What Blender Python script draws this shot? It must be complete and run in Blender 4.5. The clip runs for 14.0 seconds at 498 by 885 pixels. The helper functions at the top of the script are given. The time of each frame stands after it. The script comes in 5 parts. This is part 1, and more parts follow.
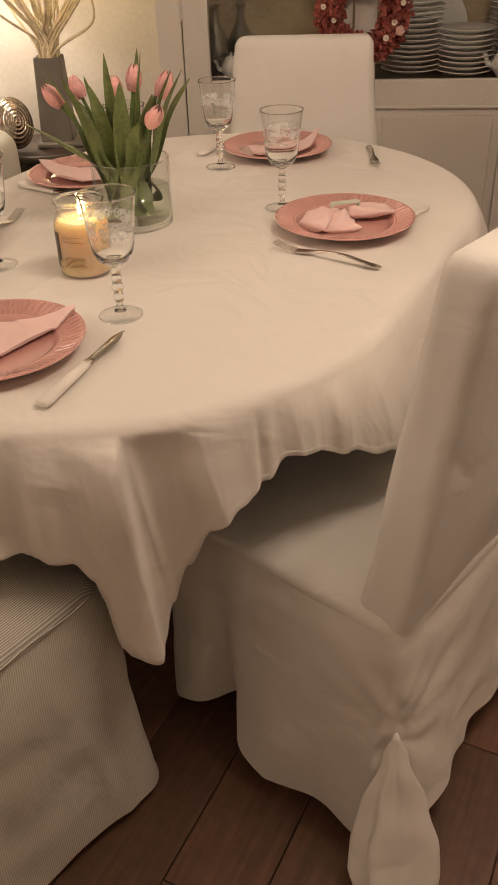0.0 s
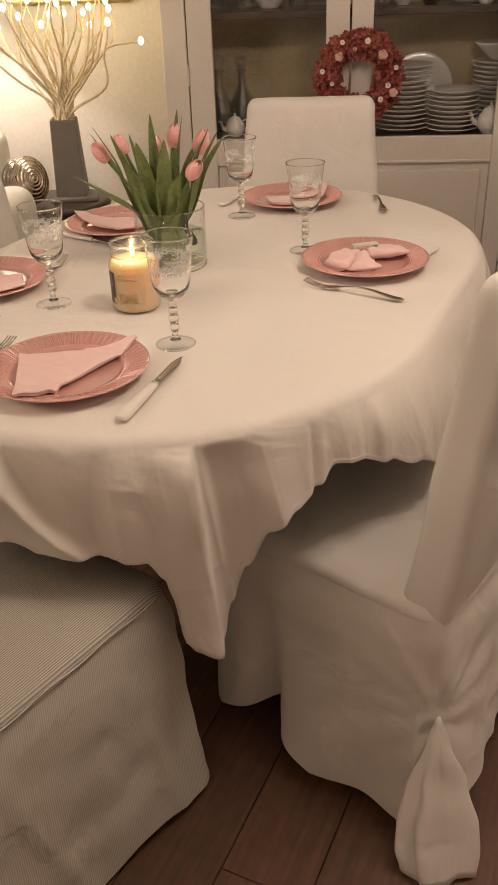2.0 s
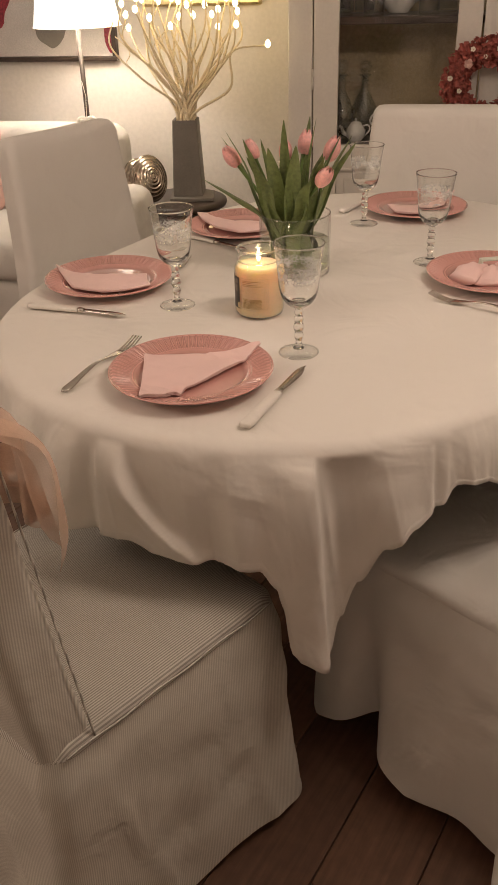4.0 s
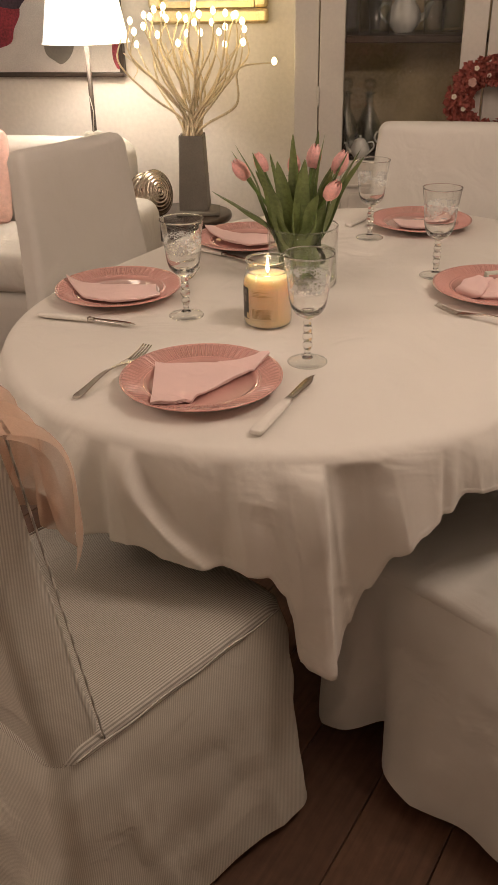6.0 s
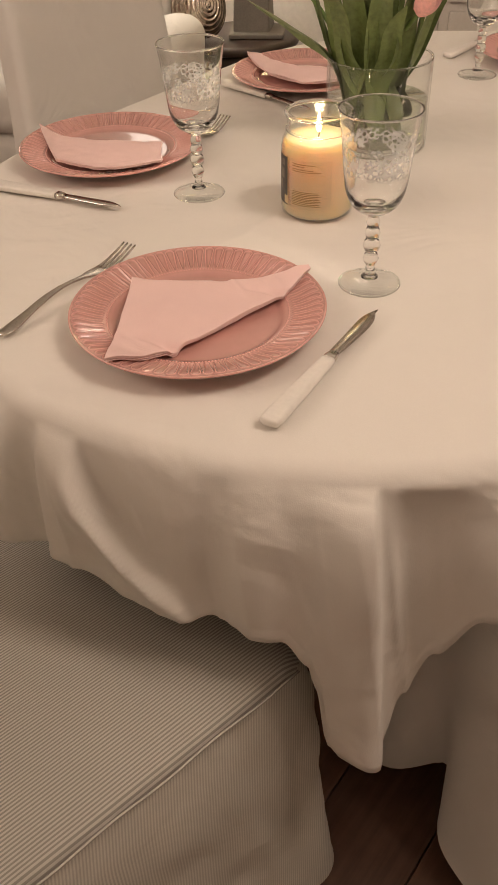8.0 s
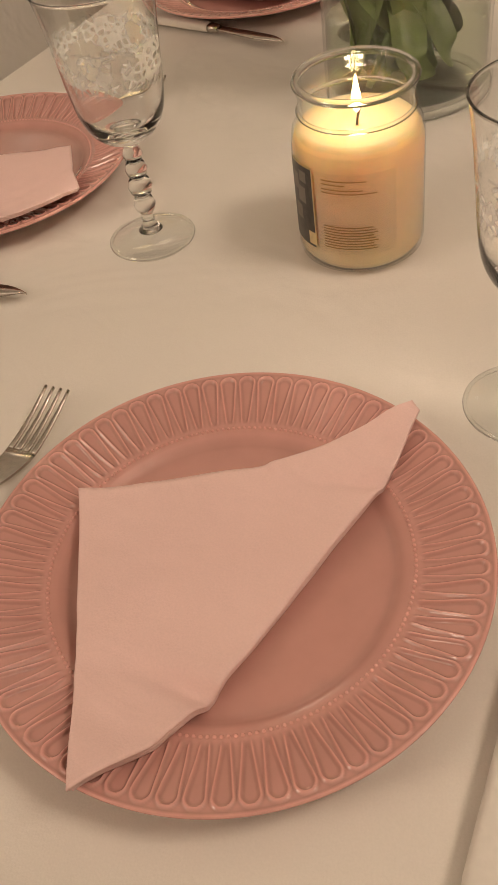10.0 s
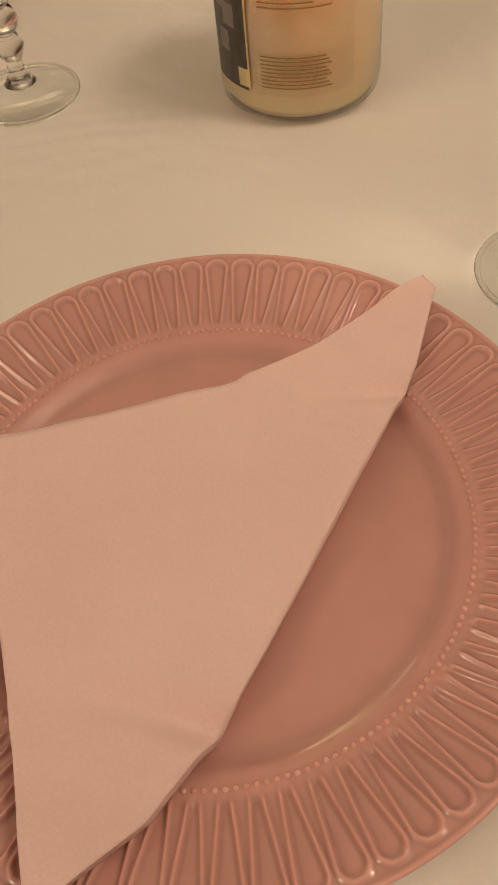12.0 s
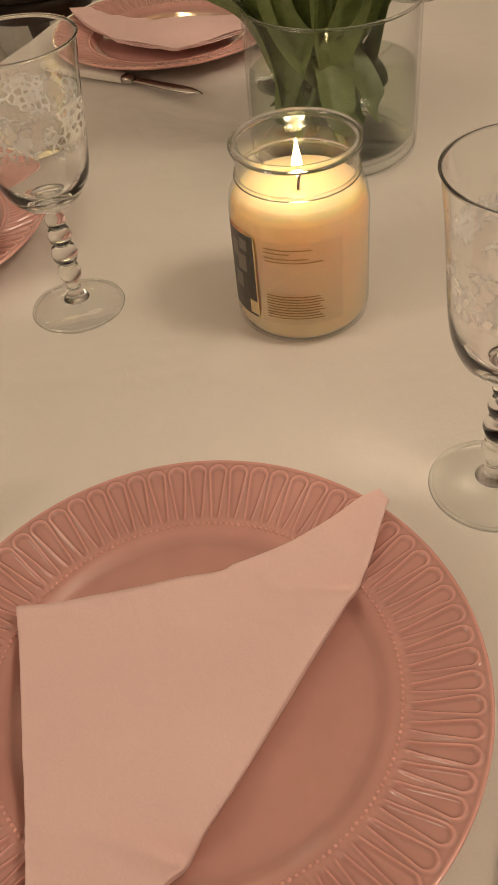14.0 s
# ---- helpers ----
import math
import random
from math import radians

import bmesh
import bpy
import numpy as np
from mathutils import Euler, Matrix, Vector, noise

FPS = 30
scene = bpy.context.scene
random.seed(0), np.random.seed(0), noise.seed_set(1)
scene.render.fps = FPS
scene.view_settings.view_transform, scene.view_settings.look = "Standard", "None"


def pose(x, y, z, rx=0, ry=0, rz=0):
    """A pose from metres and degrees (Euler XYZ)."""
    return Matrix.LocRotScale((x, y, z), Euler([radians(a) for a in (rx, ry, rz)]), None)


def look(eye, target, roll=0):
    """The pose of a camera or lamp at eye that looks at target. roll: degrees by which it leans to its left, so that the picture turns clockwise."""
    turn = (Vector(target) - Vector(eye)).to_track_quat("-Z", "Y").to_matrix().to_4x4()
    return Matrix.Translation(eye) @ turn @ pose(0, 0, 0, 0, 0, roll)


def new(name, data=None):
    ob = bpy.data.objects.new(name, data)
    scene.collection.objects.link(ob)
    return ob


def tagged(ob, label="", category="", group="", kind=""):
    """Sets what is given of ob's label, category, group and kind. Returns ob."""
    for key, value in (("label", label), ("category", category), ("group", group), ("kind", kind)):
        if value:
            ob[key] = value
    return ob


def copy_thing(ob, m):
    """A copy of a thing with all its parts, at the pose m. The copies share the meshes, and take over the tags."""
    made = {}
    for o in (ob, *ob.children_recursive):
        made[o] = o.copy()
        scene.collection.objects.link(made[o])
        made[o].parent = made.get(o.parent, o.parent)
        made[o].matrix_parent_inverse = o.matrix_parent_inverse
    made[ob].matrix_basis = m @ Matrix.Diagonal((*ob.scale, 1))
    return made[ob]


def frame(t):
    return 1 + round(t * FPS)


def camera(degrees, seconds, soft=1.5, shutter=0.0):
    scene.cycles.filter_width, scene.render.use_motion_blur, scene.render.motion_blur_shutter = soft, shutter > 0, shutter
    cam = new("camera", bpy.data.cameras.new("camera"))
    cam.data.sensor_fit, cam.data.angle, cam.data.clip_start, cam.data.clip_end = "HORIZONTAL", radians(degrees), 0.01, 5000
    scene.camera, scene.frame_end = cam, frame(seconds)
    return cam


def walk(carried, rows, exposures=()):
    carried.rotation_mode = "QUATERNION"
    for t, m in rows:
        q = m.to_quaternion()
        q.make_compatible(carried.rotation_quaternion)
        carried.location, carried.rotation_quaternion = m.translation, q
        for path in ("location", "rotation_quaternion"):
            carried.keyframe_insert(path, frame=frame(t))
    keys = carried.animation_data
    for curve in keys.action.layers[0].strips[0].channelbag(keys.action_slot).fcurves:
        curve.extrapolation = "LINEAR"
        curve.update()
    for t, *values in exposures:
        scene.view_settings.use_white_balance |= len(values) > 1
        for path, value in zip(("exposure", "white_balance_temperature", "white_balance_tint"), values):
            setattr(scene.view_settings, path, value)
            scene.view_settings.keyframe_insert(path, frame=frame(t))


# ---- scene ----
cam = camera(32.6, 14.0, soft=1.2)
PATH = [
    (0, (0.283, 0.063, 1.312), (0.073, 1.718, 0.209), -2.0),
    (0.5, (0.234, -0.045, 1.334), (0.17, 1.659, 0.289), -2.0),
    (1, (0.211, -0.087, 1.351), (0.175, 1.65, 0.36), -1.4),
    (1.5, (0.203, -0.091, 1.349), (0.118, 1.651, 0.369), -1.4),
    (2, (0.187, -0.093, 1.335), (0.024, 1.632, 0.335), -2.1),
    (2.5, (0.176, -0.101, 1.34), (-0.028, 1.625, 0.349), -2.0),
    (3, (0.173, -0.097, 1.354), (-0.078, 1.637, 0.389), -1.9),
    (3.5, (0.153, -0.095, 1.352), (-0.165, 1.622, 0.376), -1.7),
    (4, (0.133, -0.084, 1.345), (-0.229, 1.614, 0.352), -1.7),
    (4.2, (0.125, -0.079, 1.339), (-0.254, 1.612, 0.341), -2.0),
    (6.3, (0.12, -0.106, 1.34), (-0.231, 1.614, 0.381), -0.8),
    (6.5, (0.123, -0.1, 1.336), (-0.202, 1.617, 0.363), -1.1),
    (7, (0.125, -0.03, 1.315), (-0.195, 1.644, 0.268), -2.4),
    (7.5, (0.111, 0.189, 1.25), (-0.273, 1.777, 0.096), -1.9),
    (8, (0.069, 0.395, 1.216), (-0.409, 1.874, -0.042), -1.9),
    (8.2, (0.018, 0.469, 1.197), (-0.456, 1.945, -0.066), -2.7),
    (10.3, (-0.137, 0.897, 1.104), (-0.476, 2.19, -0.384), -12.7),
    (10.5, (-0.151, 0.916, 1.087), (-0.449, 2.173, -0.44), -13.2),
    (11, (-0.185, 0.951, 1.026), (-0.365, 2.146, -0.569), -11.0),
    (11.5, (-0.192, 0.958, 1.007), (-0.317, 2.121, -0.616), -9.3),
    (12, (-0.183, 0.948, 1.029), (-0.268, 2.154, -0.564), -7.6),
    (12.5, (-0.171, 0.922, 1.089), (-0.251, 2.238, -0.415), -7.9),
    (13, (-0.176, 0.89, 1.126), (-0.217, 2.278, -0.313), -7.0),
    (13.5, (-0.182, 0.869, 1.149), (-0.217, 2.3, -0.248), -6.7),
    (14, (-0.152, 0.916, 1.117), (-0.313, 2.33, -0.288), -6.9),
]
EXPOSURES = [(0.0, 0.04, 6850, 11), (0.5, 0.22, 6600, 10), (1.0, 0.22, 6500, 10), (1.5, 0.22, 6450, 10), (2.5, 0.02, 6700, 11), (3.2, -0.06, 6500, 10), (4.2, -0.12, 6450, 11), (7.0, -0.12, 6450, 11), (8.0, 0.1, 6450, 10), (8.2, 0.1, 6450, 10), (10.5, -0.22, 6900, 8), (11.6, -0.26, 6950, 8), (12.4, -0.2, 7500, 4), (13.4, -0.3, 7050, 4), (14.0, -0.28, 6900, 6)]
walk(cam, [(t, look(eye, target, roll)) for t, eye, target, roll in PATH], EXPOSURES)

# ---- light ----
world = bpy.data.worlds.new("room_world")
scene.world = world
world.use_nodes = True
world.node_tree.nodes["Background"].inputs[0].default_value = (0.9, 0.75, 0.6, 1)
world.node_tree.nodes["Background"].inputs[1].default_value = 0.065


def point(name, at, watts, colour, radius=0.03):
    data = bpy.data.lights.new(name, "POINT")
    data.energy, data.color, data.shadow_soft_size = watts, colour, radius
    ob = new(name, data)
    ob.location = at
    return ob


WARM = (1.0, 0.80, 0.65)
for k in range(6):
    a = 2 * math.pi * k / 6 + 0.3
    point("ceiling_bulb", (0.78 + 0.16 * math.cos(a), 1.02 + 0.16 * math.sin(a), 2.05), 5.4, WARM, 0.022)
point("room_lamp", (-2.0, 0.1, 2.1), 38.0, WARM, 0.35)

# ---- materials ----


def material(name, colour, rough=0.6, metal=0.0, var=0.12, scale=8.0, fine=120.0, bump=0.15, bump_scale=None, **more):
    """Principled surface with two scales of colour variation and a fine relief."""
    m = bpy.data.materials.new(name)
    m.use_nodes = True
    nt = m.node_tree
    p = nt.nodes["Principled BSDF"]
    tc = nt.nodes.new("ShaderNodeTexCoord")
    n1 = nt.nodes.new("ShaderNodeTexNoise")
    n1.inputs["Scale"].default_value, n1.inputs["Detail"].default_value = scale, 4
    n2 = nt.nodes.new("ShaderNodeTexNoise")
    n2.inputs["Scale"].default_value, n2.inputs["Detail"].default_value = fine, 3
    for n in (n1, n2):
        nt.links.new(tc.outputs["Object"], n.inputs["Vector"])
    add = nt.nodes.new("ShaderNodeMath")
    add.operation = "ADD"
    nt.links.new(n1.outputs["Fac"], add.inputs[0])
    nt.links.new(n2.outputs["Fac"], add.inputs[1])
    ramp = nt.nodes.new("ShaderNodeMapRange")
    ramp.inputs["From Min"].default_value, ramp.inputs["From Max"].default_value = 0.7, 1.3
    ramp.inputs["To Min"].default_value, ramp.inputs["To Max"].default_value = 1 - var, 1 + var
    nt.links.new(add.outputs[0], ramp.inputs["Value"])
    mul = nt.nodes.new("ShaderNodeVectorMath")
    mul.operation = "SCALE"
    mul.inputs[0].default_value = colour
    nt.links.new(ramp.outputs[0], mul.inputs["Scale"])
    nt.links.new(mul.outputs[0], p.inputs["Base Color"])
    p.inputs["Roughness"].default_value, p.inputs["Metallic"].default_value = rough, metal
    for key, value in more.items():
        p.inputs[key.replace("_", " ")].default_value = value
    if bump:
        b = nt.nodes.new("ShaderNodeBump")
        b.inputs["Strength"].default_value, b.inputs["Distance"].default_value = bump, 0.002
        nt.links.new((n2 if bump_scale is None else n1).outputs["Fac"], b.inputs["Height"])
        nt.links.new(b.outputs[0], p.inputs["Normal"])
    return m


def weave(m, pitch, depth, axis="X", tint=None):
    """Adds fine woven lines to a cloth: relief, and a thin tinted stripe where tint is given."""
    nt = m.node_tree
    p = nt.nodes["Principled BSDF"]
    tc = next(n for n in nt.nodes if n.bl_idname == "ShaderNodeTexCoord")
    w = nt.nodes.new("ShaderNodeTexWave")
    w.bands_direction = axis
    w.inputs["Scale"].default_value = 0.31416 / pitch
    w.inputs["Distortion"].default_value = 0.0
    if axis == "Z":
        w.bands_direction = "X"
        sep = nt.nodes.new("ShaderNodeSeparateXYZ")
        nt.links.new(tc.outputs["Object"], sep.inputs[0])
        add = nt.nodes.new("ShaderNodeMath")
        add.operation = "ADD"
        nt.links.new(sep.outputs[0], add.inputs[0])
        nt.links.new(sep.outputs[1], add.inputs[1])
        nt.links.new(add.outputs[0], w.inputs["Vector"])
    else:
        nt.links.new(tc.outputs["Object"], w.inputs["Vector"])
    if tint:
        mix = nt.nodes.new("ShaderNodeMix")
        mix.data_type = "RGBA"
        src = p.inputs["Base Color"].links[0].from_socket
        step = nt.nodes.new("ShaderNodeMapRange")
        step.inputs["From Min"].default_value, step.inputs["From Max"].default_value = 0.35, 0.65
        nt.links.new(w.outputs["Fac"], step.inputs["Value"])
        nt.links.new(step.outputs[0], mix.inputs["Factor"])
        nt.links.new(src, mix.inputs[6])
        mix.inputs[7].default_value = (*tint, 1)
        nt.links.new(mix.outputs[2], p.inputs["Base Color"])
    b = nt.nodes.new("ShaderNodeBump")
    b.inputs["Strength"].default_value, b.inputs["Distance"].default_value = depth, 0.001
    nt.links.new(w.outputs["Fac"], b.inputs["Height"])
    old = p.inputs["Normal"].links
    if old:
        nt.links.new(old[0].from_socket, b.inputs["Normal"])
    nt.links.new(b.outputs[0], p.inputs["Normal"])
    return m


def crumpled(m, scale, strength, depth=0.012):
    """Adds soft wrinkles to a cloth or paper."""
    nt = m.node_tree
    p = nt.nodes["Principled BSDF"]
    tc = next(n for n in nt.nodes if n.bl_idname == "ShaderNodeTexCoord")
    n = nt.nodes.new("ShaderNodeTexNoise")
    n.inputs["Scale"].default_value, n.inputs["Detail"].default_value, n.inputs["Distortion"].default_value = scale, 3.0, 0.8
    nt.links.new(tc.outputs["Object"], n.inputs["Vector"])
    b = nt.nodes.new("ShaderNodeBump")
    b.inputs["Strength"].default_value, b.inputs["Distance"].default_value = strength, depth
    nt.links.new(n.outputs["Fac"], b.inputs["Height"])
    old = p.inputs["Normal"].links
    if old:
        nt.links.new(old[0].from_socket, b.inputs["Normal"])
    nt.links.new(b.outputs[0], p.inputs["Normal"])
    return m


def glow(name, colour, strength):
    m = bpy.data.materials.new(name)
    m.use_nodes = True
    p = m.node_tree.nodes["Principled BSDF"]
    p.inputs["Base Color"].default_value = (*colour, 1)
    p.inputs["Emission Color"].default_value = (*colour, 1)
    p.inputs["Emission Strength"].default_value = strength
    return m


def clear(name, colour=(1, 1, 1), rough=0.0, ior=1.48):
    m = bpy.data.materials.new(name)
    m.use_nodes = True
    p = m.node_tree.nodes["Principled BSDF"]
    p.inputs["Base Color"].default_value = (*colour, 1)
    p.inputs["Roughness"].default_value, p.inputs["IOR"].default_value = rough, ior
    p.inputs["Transmission Weight"].default_value = 1.0
    return m


def thin_glass(name, tint=(0.985, 0.99, 0.985), rough=0.02, base=0.04):
    """Glass too thin to bend light: clear, with a Fresnel gloss."""
    m = bpy.data.materials.new(name)
    m.use_nodes = True
    nt = m.node_tree
    out = nt.nodes["Material Output"]
    t = nt.nodes.new("ShaderNodeBsdfTransparent")
    t.inputs[0].default_value = (*tint, 1)
    g = nt.nodes.new("ShaderNodeBsdfGlossy")
    g.inputs["Roughness"].default_value = rough
    lw = nt.nodes.new("ShaderNodeLayerWeight")
    lw.inputs["Blend"].default_value = 0.5
    power = nt.nodes.new("ShaderNodeMath")
    power.operation = "POWER"
    power.inputs[1].default_value = 4.2
    nt.links.new(lw.outputs["Facing"], power.inputs[0])
    gain = nt.nodes.new("ShaderNodeMath")
    gain.operation = "MULTIPLY_ADD"
    gain.inputs[1].default_value, gain.inputs[2].default_value = 0.65, base
    nt.links.new(power.outputs[0], gain.inputs[0])
    mix = nt.nodes.new("ShaderNodeMixShader")
    nt.links.new(gain.outputs[0], mix.inputs[0])
    nt.links.new(t.outputs[0], mix.inputs[1])
    nt.links.new(g.outputs[0], mix.inputs[2])
    nt.links.new(mix.outputs[0], out.inputs[0])
    return m


CLOTH = crumpled(crumpled(weave(material("white_table_linen", (0.78, 0.74, 0.68), 0.85, var=0.03, scale=3, fine=900, bump=0.08, Sheen_Weight=0.15), 0.0016, 0.025, "X"), 6, 0.65, 0.02), 20, 0.25, 0.005)
COTTON = crumpled(material("white_chair_cotton", (0.74, 0.71, 0.66), 0.9, var=0.05, scale=5, fine=700, bump=0.1, Sheen_Weight=0.1), 8, 0.75)
TICKING = crumpled(weave(material("grey_striped_ticking", (0.62, 0.59, 0.53), 0.9, var=0.06, scale=6, fine=700, bump=0.1), 0.0033, 0.08, "X", (0.34, 0.32, 0.28)), 8, 0.5)
TICKING_SKIRT = crumpled(weave(material("grey_striped_ticking_side", (0.60, 0.57, 0.50), 0.9, var=0.06, scale=6, fine=700, bump=0.1), 0.0036, 0.08, "Z", (0.45, 0.425, 0.37)), 8, 0.9)
PINK = material("pink_glazed_stoneware", (0.585, 0.305, 0.268), 0.10, var=0.05, scale=9, fine=60, bump=0.02, Coat_Weight=1.0, Coat_Roughness=0.03)


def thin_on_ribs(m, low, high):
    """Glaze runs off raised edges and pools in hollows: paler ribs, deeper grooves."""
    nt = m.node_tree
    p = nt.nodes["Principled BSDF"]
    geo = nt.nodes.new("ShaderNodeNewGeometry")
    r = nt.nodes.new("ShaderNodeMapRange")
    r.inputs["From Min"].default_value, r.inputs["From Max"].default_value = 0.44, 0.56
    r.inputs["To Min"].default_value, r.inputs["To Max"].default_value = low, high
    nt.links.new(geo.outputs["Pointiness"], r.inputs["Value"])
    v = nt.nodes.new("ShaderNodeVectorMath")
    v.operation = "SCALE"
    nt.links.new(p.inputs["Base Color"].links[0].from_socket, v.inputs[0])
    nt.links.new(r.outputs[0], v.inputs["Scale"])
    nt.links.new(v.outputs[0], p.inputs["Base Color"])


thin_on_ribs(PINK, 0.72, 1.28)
PAPER = crumpled(material("pink_paper_napkin", (0.83, 0.595, 0.56), 0.92, var=0.04, scale=14, fine=900, bump=0.14), 26, 0.45, 0.004)
GLASS = clear("clear_glass", (0.98, 0.99, 0.98))
THIN = thin_glass("thin_clear_glass")
SOLID = thin_glass("moulded_clear_glass", (0.98, 0.985, 0.98), 0.03, 0.06)
CUT = thin_glass("cut_pressed_glass", (0.94, 0.96, 0.94), 0.10, 0.12)
STEEL = material("polished_steel", (0.62, 0.58, 0.53), 0.22, 1.0, var=0.1, scale=30, fine=300, bump=0.03)
HANDLE = material("white_resin_handle", (0.78, 0.74, 0.68), 0.35, var=0.05, scale=20, fine=200, bump=0.05)
PAINT = material("white_cabinet_paint", (0.70, 0.66, 0.60), 0.45, var=0.04, scale=3, fine=90, bump=0.06)
WALL = material("cream_wall_plaster", (0.75, 0.70, 0.65), 0.85, var=0.07, scale=1.6, fine=60, bump=0.25)
CEIL = material("white_ceiling_paint", (0.78, 0.76, 0.72), 0.9, var=0.03, scale=2, fine=60, bump=0.1)
DARKWOOD = material("dark_walnut_wood", (0.045, 0.028, 0.02), 0.35, var=0.3, scale=14, fine=150, bump=0.1)
INSIDE = material("brown_cabinet_back", (0.46, 0.37, 0.23), 0.7, var=0.2, scale=7, fine=90, bump=0.1)
CHINA = material("white_china", (0.74, 0.73, 0.70), 0.15, var=0.04, scale=12, fine=80, bump=0.0)
GREYCLAY = material("grey_ceramic_vase", (0.20, 0.18, 0.155), 0.55, var=0.12, scale=16, fine=200, bump=0.15)
GOLD = material("gilded_frame", (0.68, 0.55, 0.32), 0.32, 1.0, var=0.2, scale=25, fine=200, bump=0.2)
BRASS = material("antiqued_silver", (0.42, 0.36, 0.29), 0.2, 1.0, var=0.35, scale=30, fine=180, bump=0.1)
BRANCH = material("pale_willow_twig", (0.68, 0.57, 0.39), 0.7, var=0.25, scale=40, fine=260, bump=0.4)
LEAF = material("tulip_leaf_green", (0.15, 0.195, 0.065), 0.42, var=0.3, scale=22, fine=140, bump=0.15)
STEM = material("tulip_stem_green", (0.16, 0.24, 0.07), 0.45, var=0.2, scale=25, fine=140, bump=0.1)
PETAL = material("pink_tulip_petal", (0.86, 0.46, 0.44), 0.5, var=0.18, scale=38, fine=200, bump=0.12, Subsurface_Weight=0.15, Subsurface_Radius=(0.01, 0.005, 0.004))
WAX = material("yellow_candle_wax", (0.88, 0.64, 0.40), 0.45, var=0.05, scale=20, fine=120, bump=0.02, Subsurface_Weight=0.7, Subsurface_Radius=(0.06, 0.038, 0.016), Subsurface_Scale=1.0)
BLACK = material("black_label_print", (0.055, 0.048, 0.042), 0.4, var=0.5, scale=30, fine=200, bump=0.0)
INK = material("brown_print", (0.30, 0.18, 0.06), 0.6, var=0.1, scale=30, fine=200, bump=0.0)
LABEL = material("amber_label", (0.84, 0.46, 0.14), 0.45, var=0.06, scale=30, fine=200, bump=0.0, Alpha=0.06)
RED = material("dried_red_petal", (0.36, 0.095, 0.075), 0.7, var=0.4, scale=60, fine=250, bump=0.3)
ROSE = material("pale_pink_rosette", (0.72, 0.46, 0.40), 0.7, var=0.12, scale=60, fine=250, bump=0.2)
IVORY = material("ivory_blossom", (0.78, 0.70, 0.58), 0.7, var=0.1, scale=60, fine=250, bump=0.2)
TULLE = material("peach_tulle", (0.84, 0.58, 0.43), 0.8, var=0.12, scale=25, fine=600, bump=0.2, Alpha=0.42)
BULB = glow("warm_fairy_bulb", (1.0, 0.78, 0.40), 14.0)
FLAME = glow("candle_flame", (1.0, 0.74, 0.34), 20.0)
BLACKPANE = material("black_glass_panel", (0.012, 0.012, 0.013), 0.08, var=0.1, scale=10, fine=80, bump=0.0)
CANVAS_PALE = material("pale_canvas", (0.62, 0.58, 0.55), 0.7, var=0.15, scale=5, fine=200, bump=0.15)
CANVAS_RED = material("crimson_brushwork", (0.30, 0.03, 0.05), 0.6, var=0.5, scale=9, fine=120, bump=0.2)
CANVAS_DARK = material("plum_brushwork", (0.05, 0.03, 0.05), 0.6, var=0.5, scale=9, fine=120, bump=0.2)
MINT = material("pale_mint_ring", (0.60, 0.62, 0.53), 0.35, var=0.06, scale=30, fine=200, bump=0.05)
RUBBER = material("black_cable", (0.02, 0.02, 0.02), 0.5, var=0.1, scale=30, fine=200, bump=0.0)


def etched_glass():
    """Clear glass with a band of frosted scrolls and florets."""
    m = clear("etched_glass", (0.985, 0.99, 0.985))
    nt = m.node_tree
    p = nt.nodes["Principled BSDF"]
    out = nt.nodes["Material Output"]
    tc = nt.nodes.new("ShaderNodeTexCoord")
    v = nt.nodes.new("ShaderNodeTexVoronoi")
    v.feature = "DISTANCE_TO_EDGE"
    v.inputs["Scale"].default_value = 185
    n = nt.nodes.new("ShaderNodeTexNoise")
    n.inputs["Scale"].default_value = 55
    nt.links.new(tc.outputs["Object"], v.inputs["Vector"])
    nt.links.new(tc.outputs["Object"], n.inputs["Vector"])
    sep = nt.nodes.new("ShaderNodeSeparateXYZ")
    nt.links.new(tc.outputs["Object"], sep.inputs[0])

    def band(sock, lo, hi, a=0.0, b=1.0):
        r = nt.nodes.new("ShaderNodeMapRange")
        for key, val in (("From Min", lo), ("From Max", hi), ("To Min", a), ("To Max", b)):
            r.inputs[key].default_value = val
        nt.links.new(sock, r.inputs["Value"])
        return r.outputs[0]

    def times(a, b):
        x = nt.nodes.new("ShaderNodeMath")
        x.operation = "MULTIPLY"
        nt.links.new(a, x.inputs[0])
        nt.links.new(b, x.inputs[1])
        return x.outputs[0]

    lines = band(v.outputs["Distance"], 0.10, 0.16, 1.0, 0.0)
    patch = band(n.outputs["Fac"], 0.44, 0.50)
    low = band(sep.outputs["Z"], 0.126, 0.136)
    high = band(sep.outputs["Z"], 0.154, 0.160, 1.0, 0.0)
    mask = times(times(lines, patch), times(low, high))
    frost = nt.nodes.new("ShaderNodeBsdfDiffuse")
    frost.inputs[0].default_value = (0.85, 0.85, 0.82, 1)
    mix = nt.nodes.new("ShaderNodeMixShader")
    soft = nt.nodes.new("ShaderNodeMath")
    soft.operation = "MULTIPLY"
    soft.inputs[1].default_value = 0.5
    nt.links.new(mask, soft.inputs[0])
    nt.links.new(soft.outputs[0], mix.inputs[0])
    nt.links.new(p.outputs[0], mix.inputs[1])
    nt.links.new(frost.outputs[0], mix.inputs[2])
    nt.links.new(mix.outputs[0], out.inputs[0])
    return m


ETCHED = etched_glass()


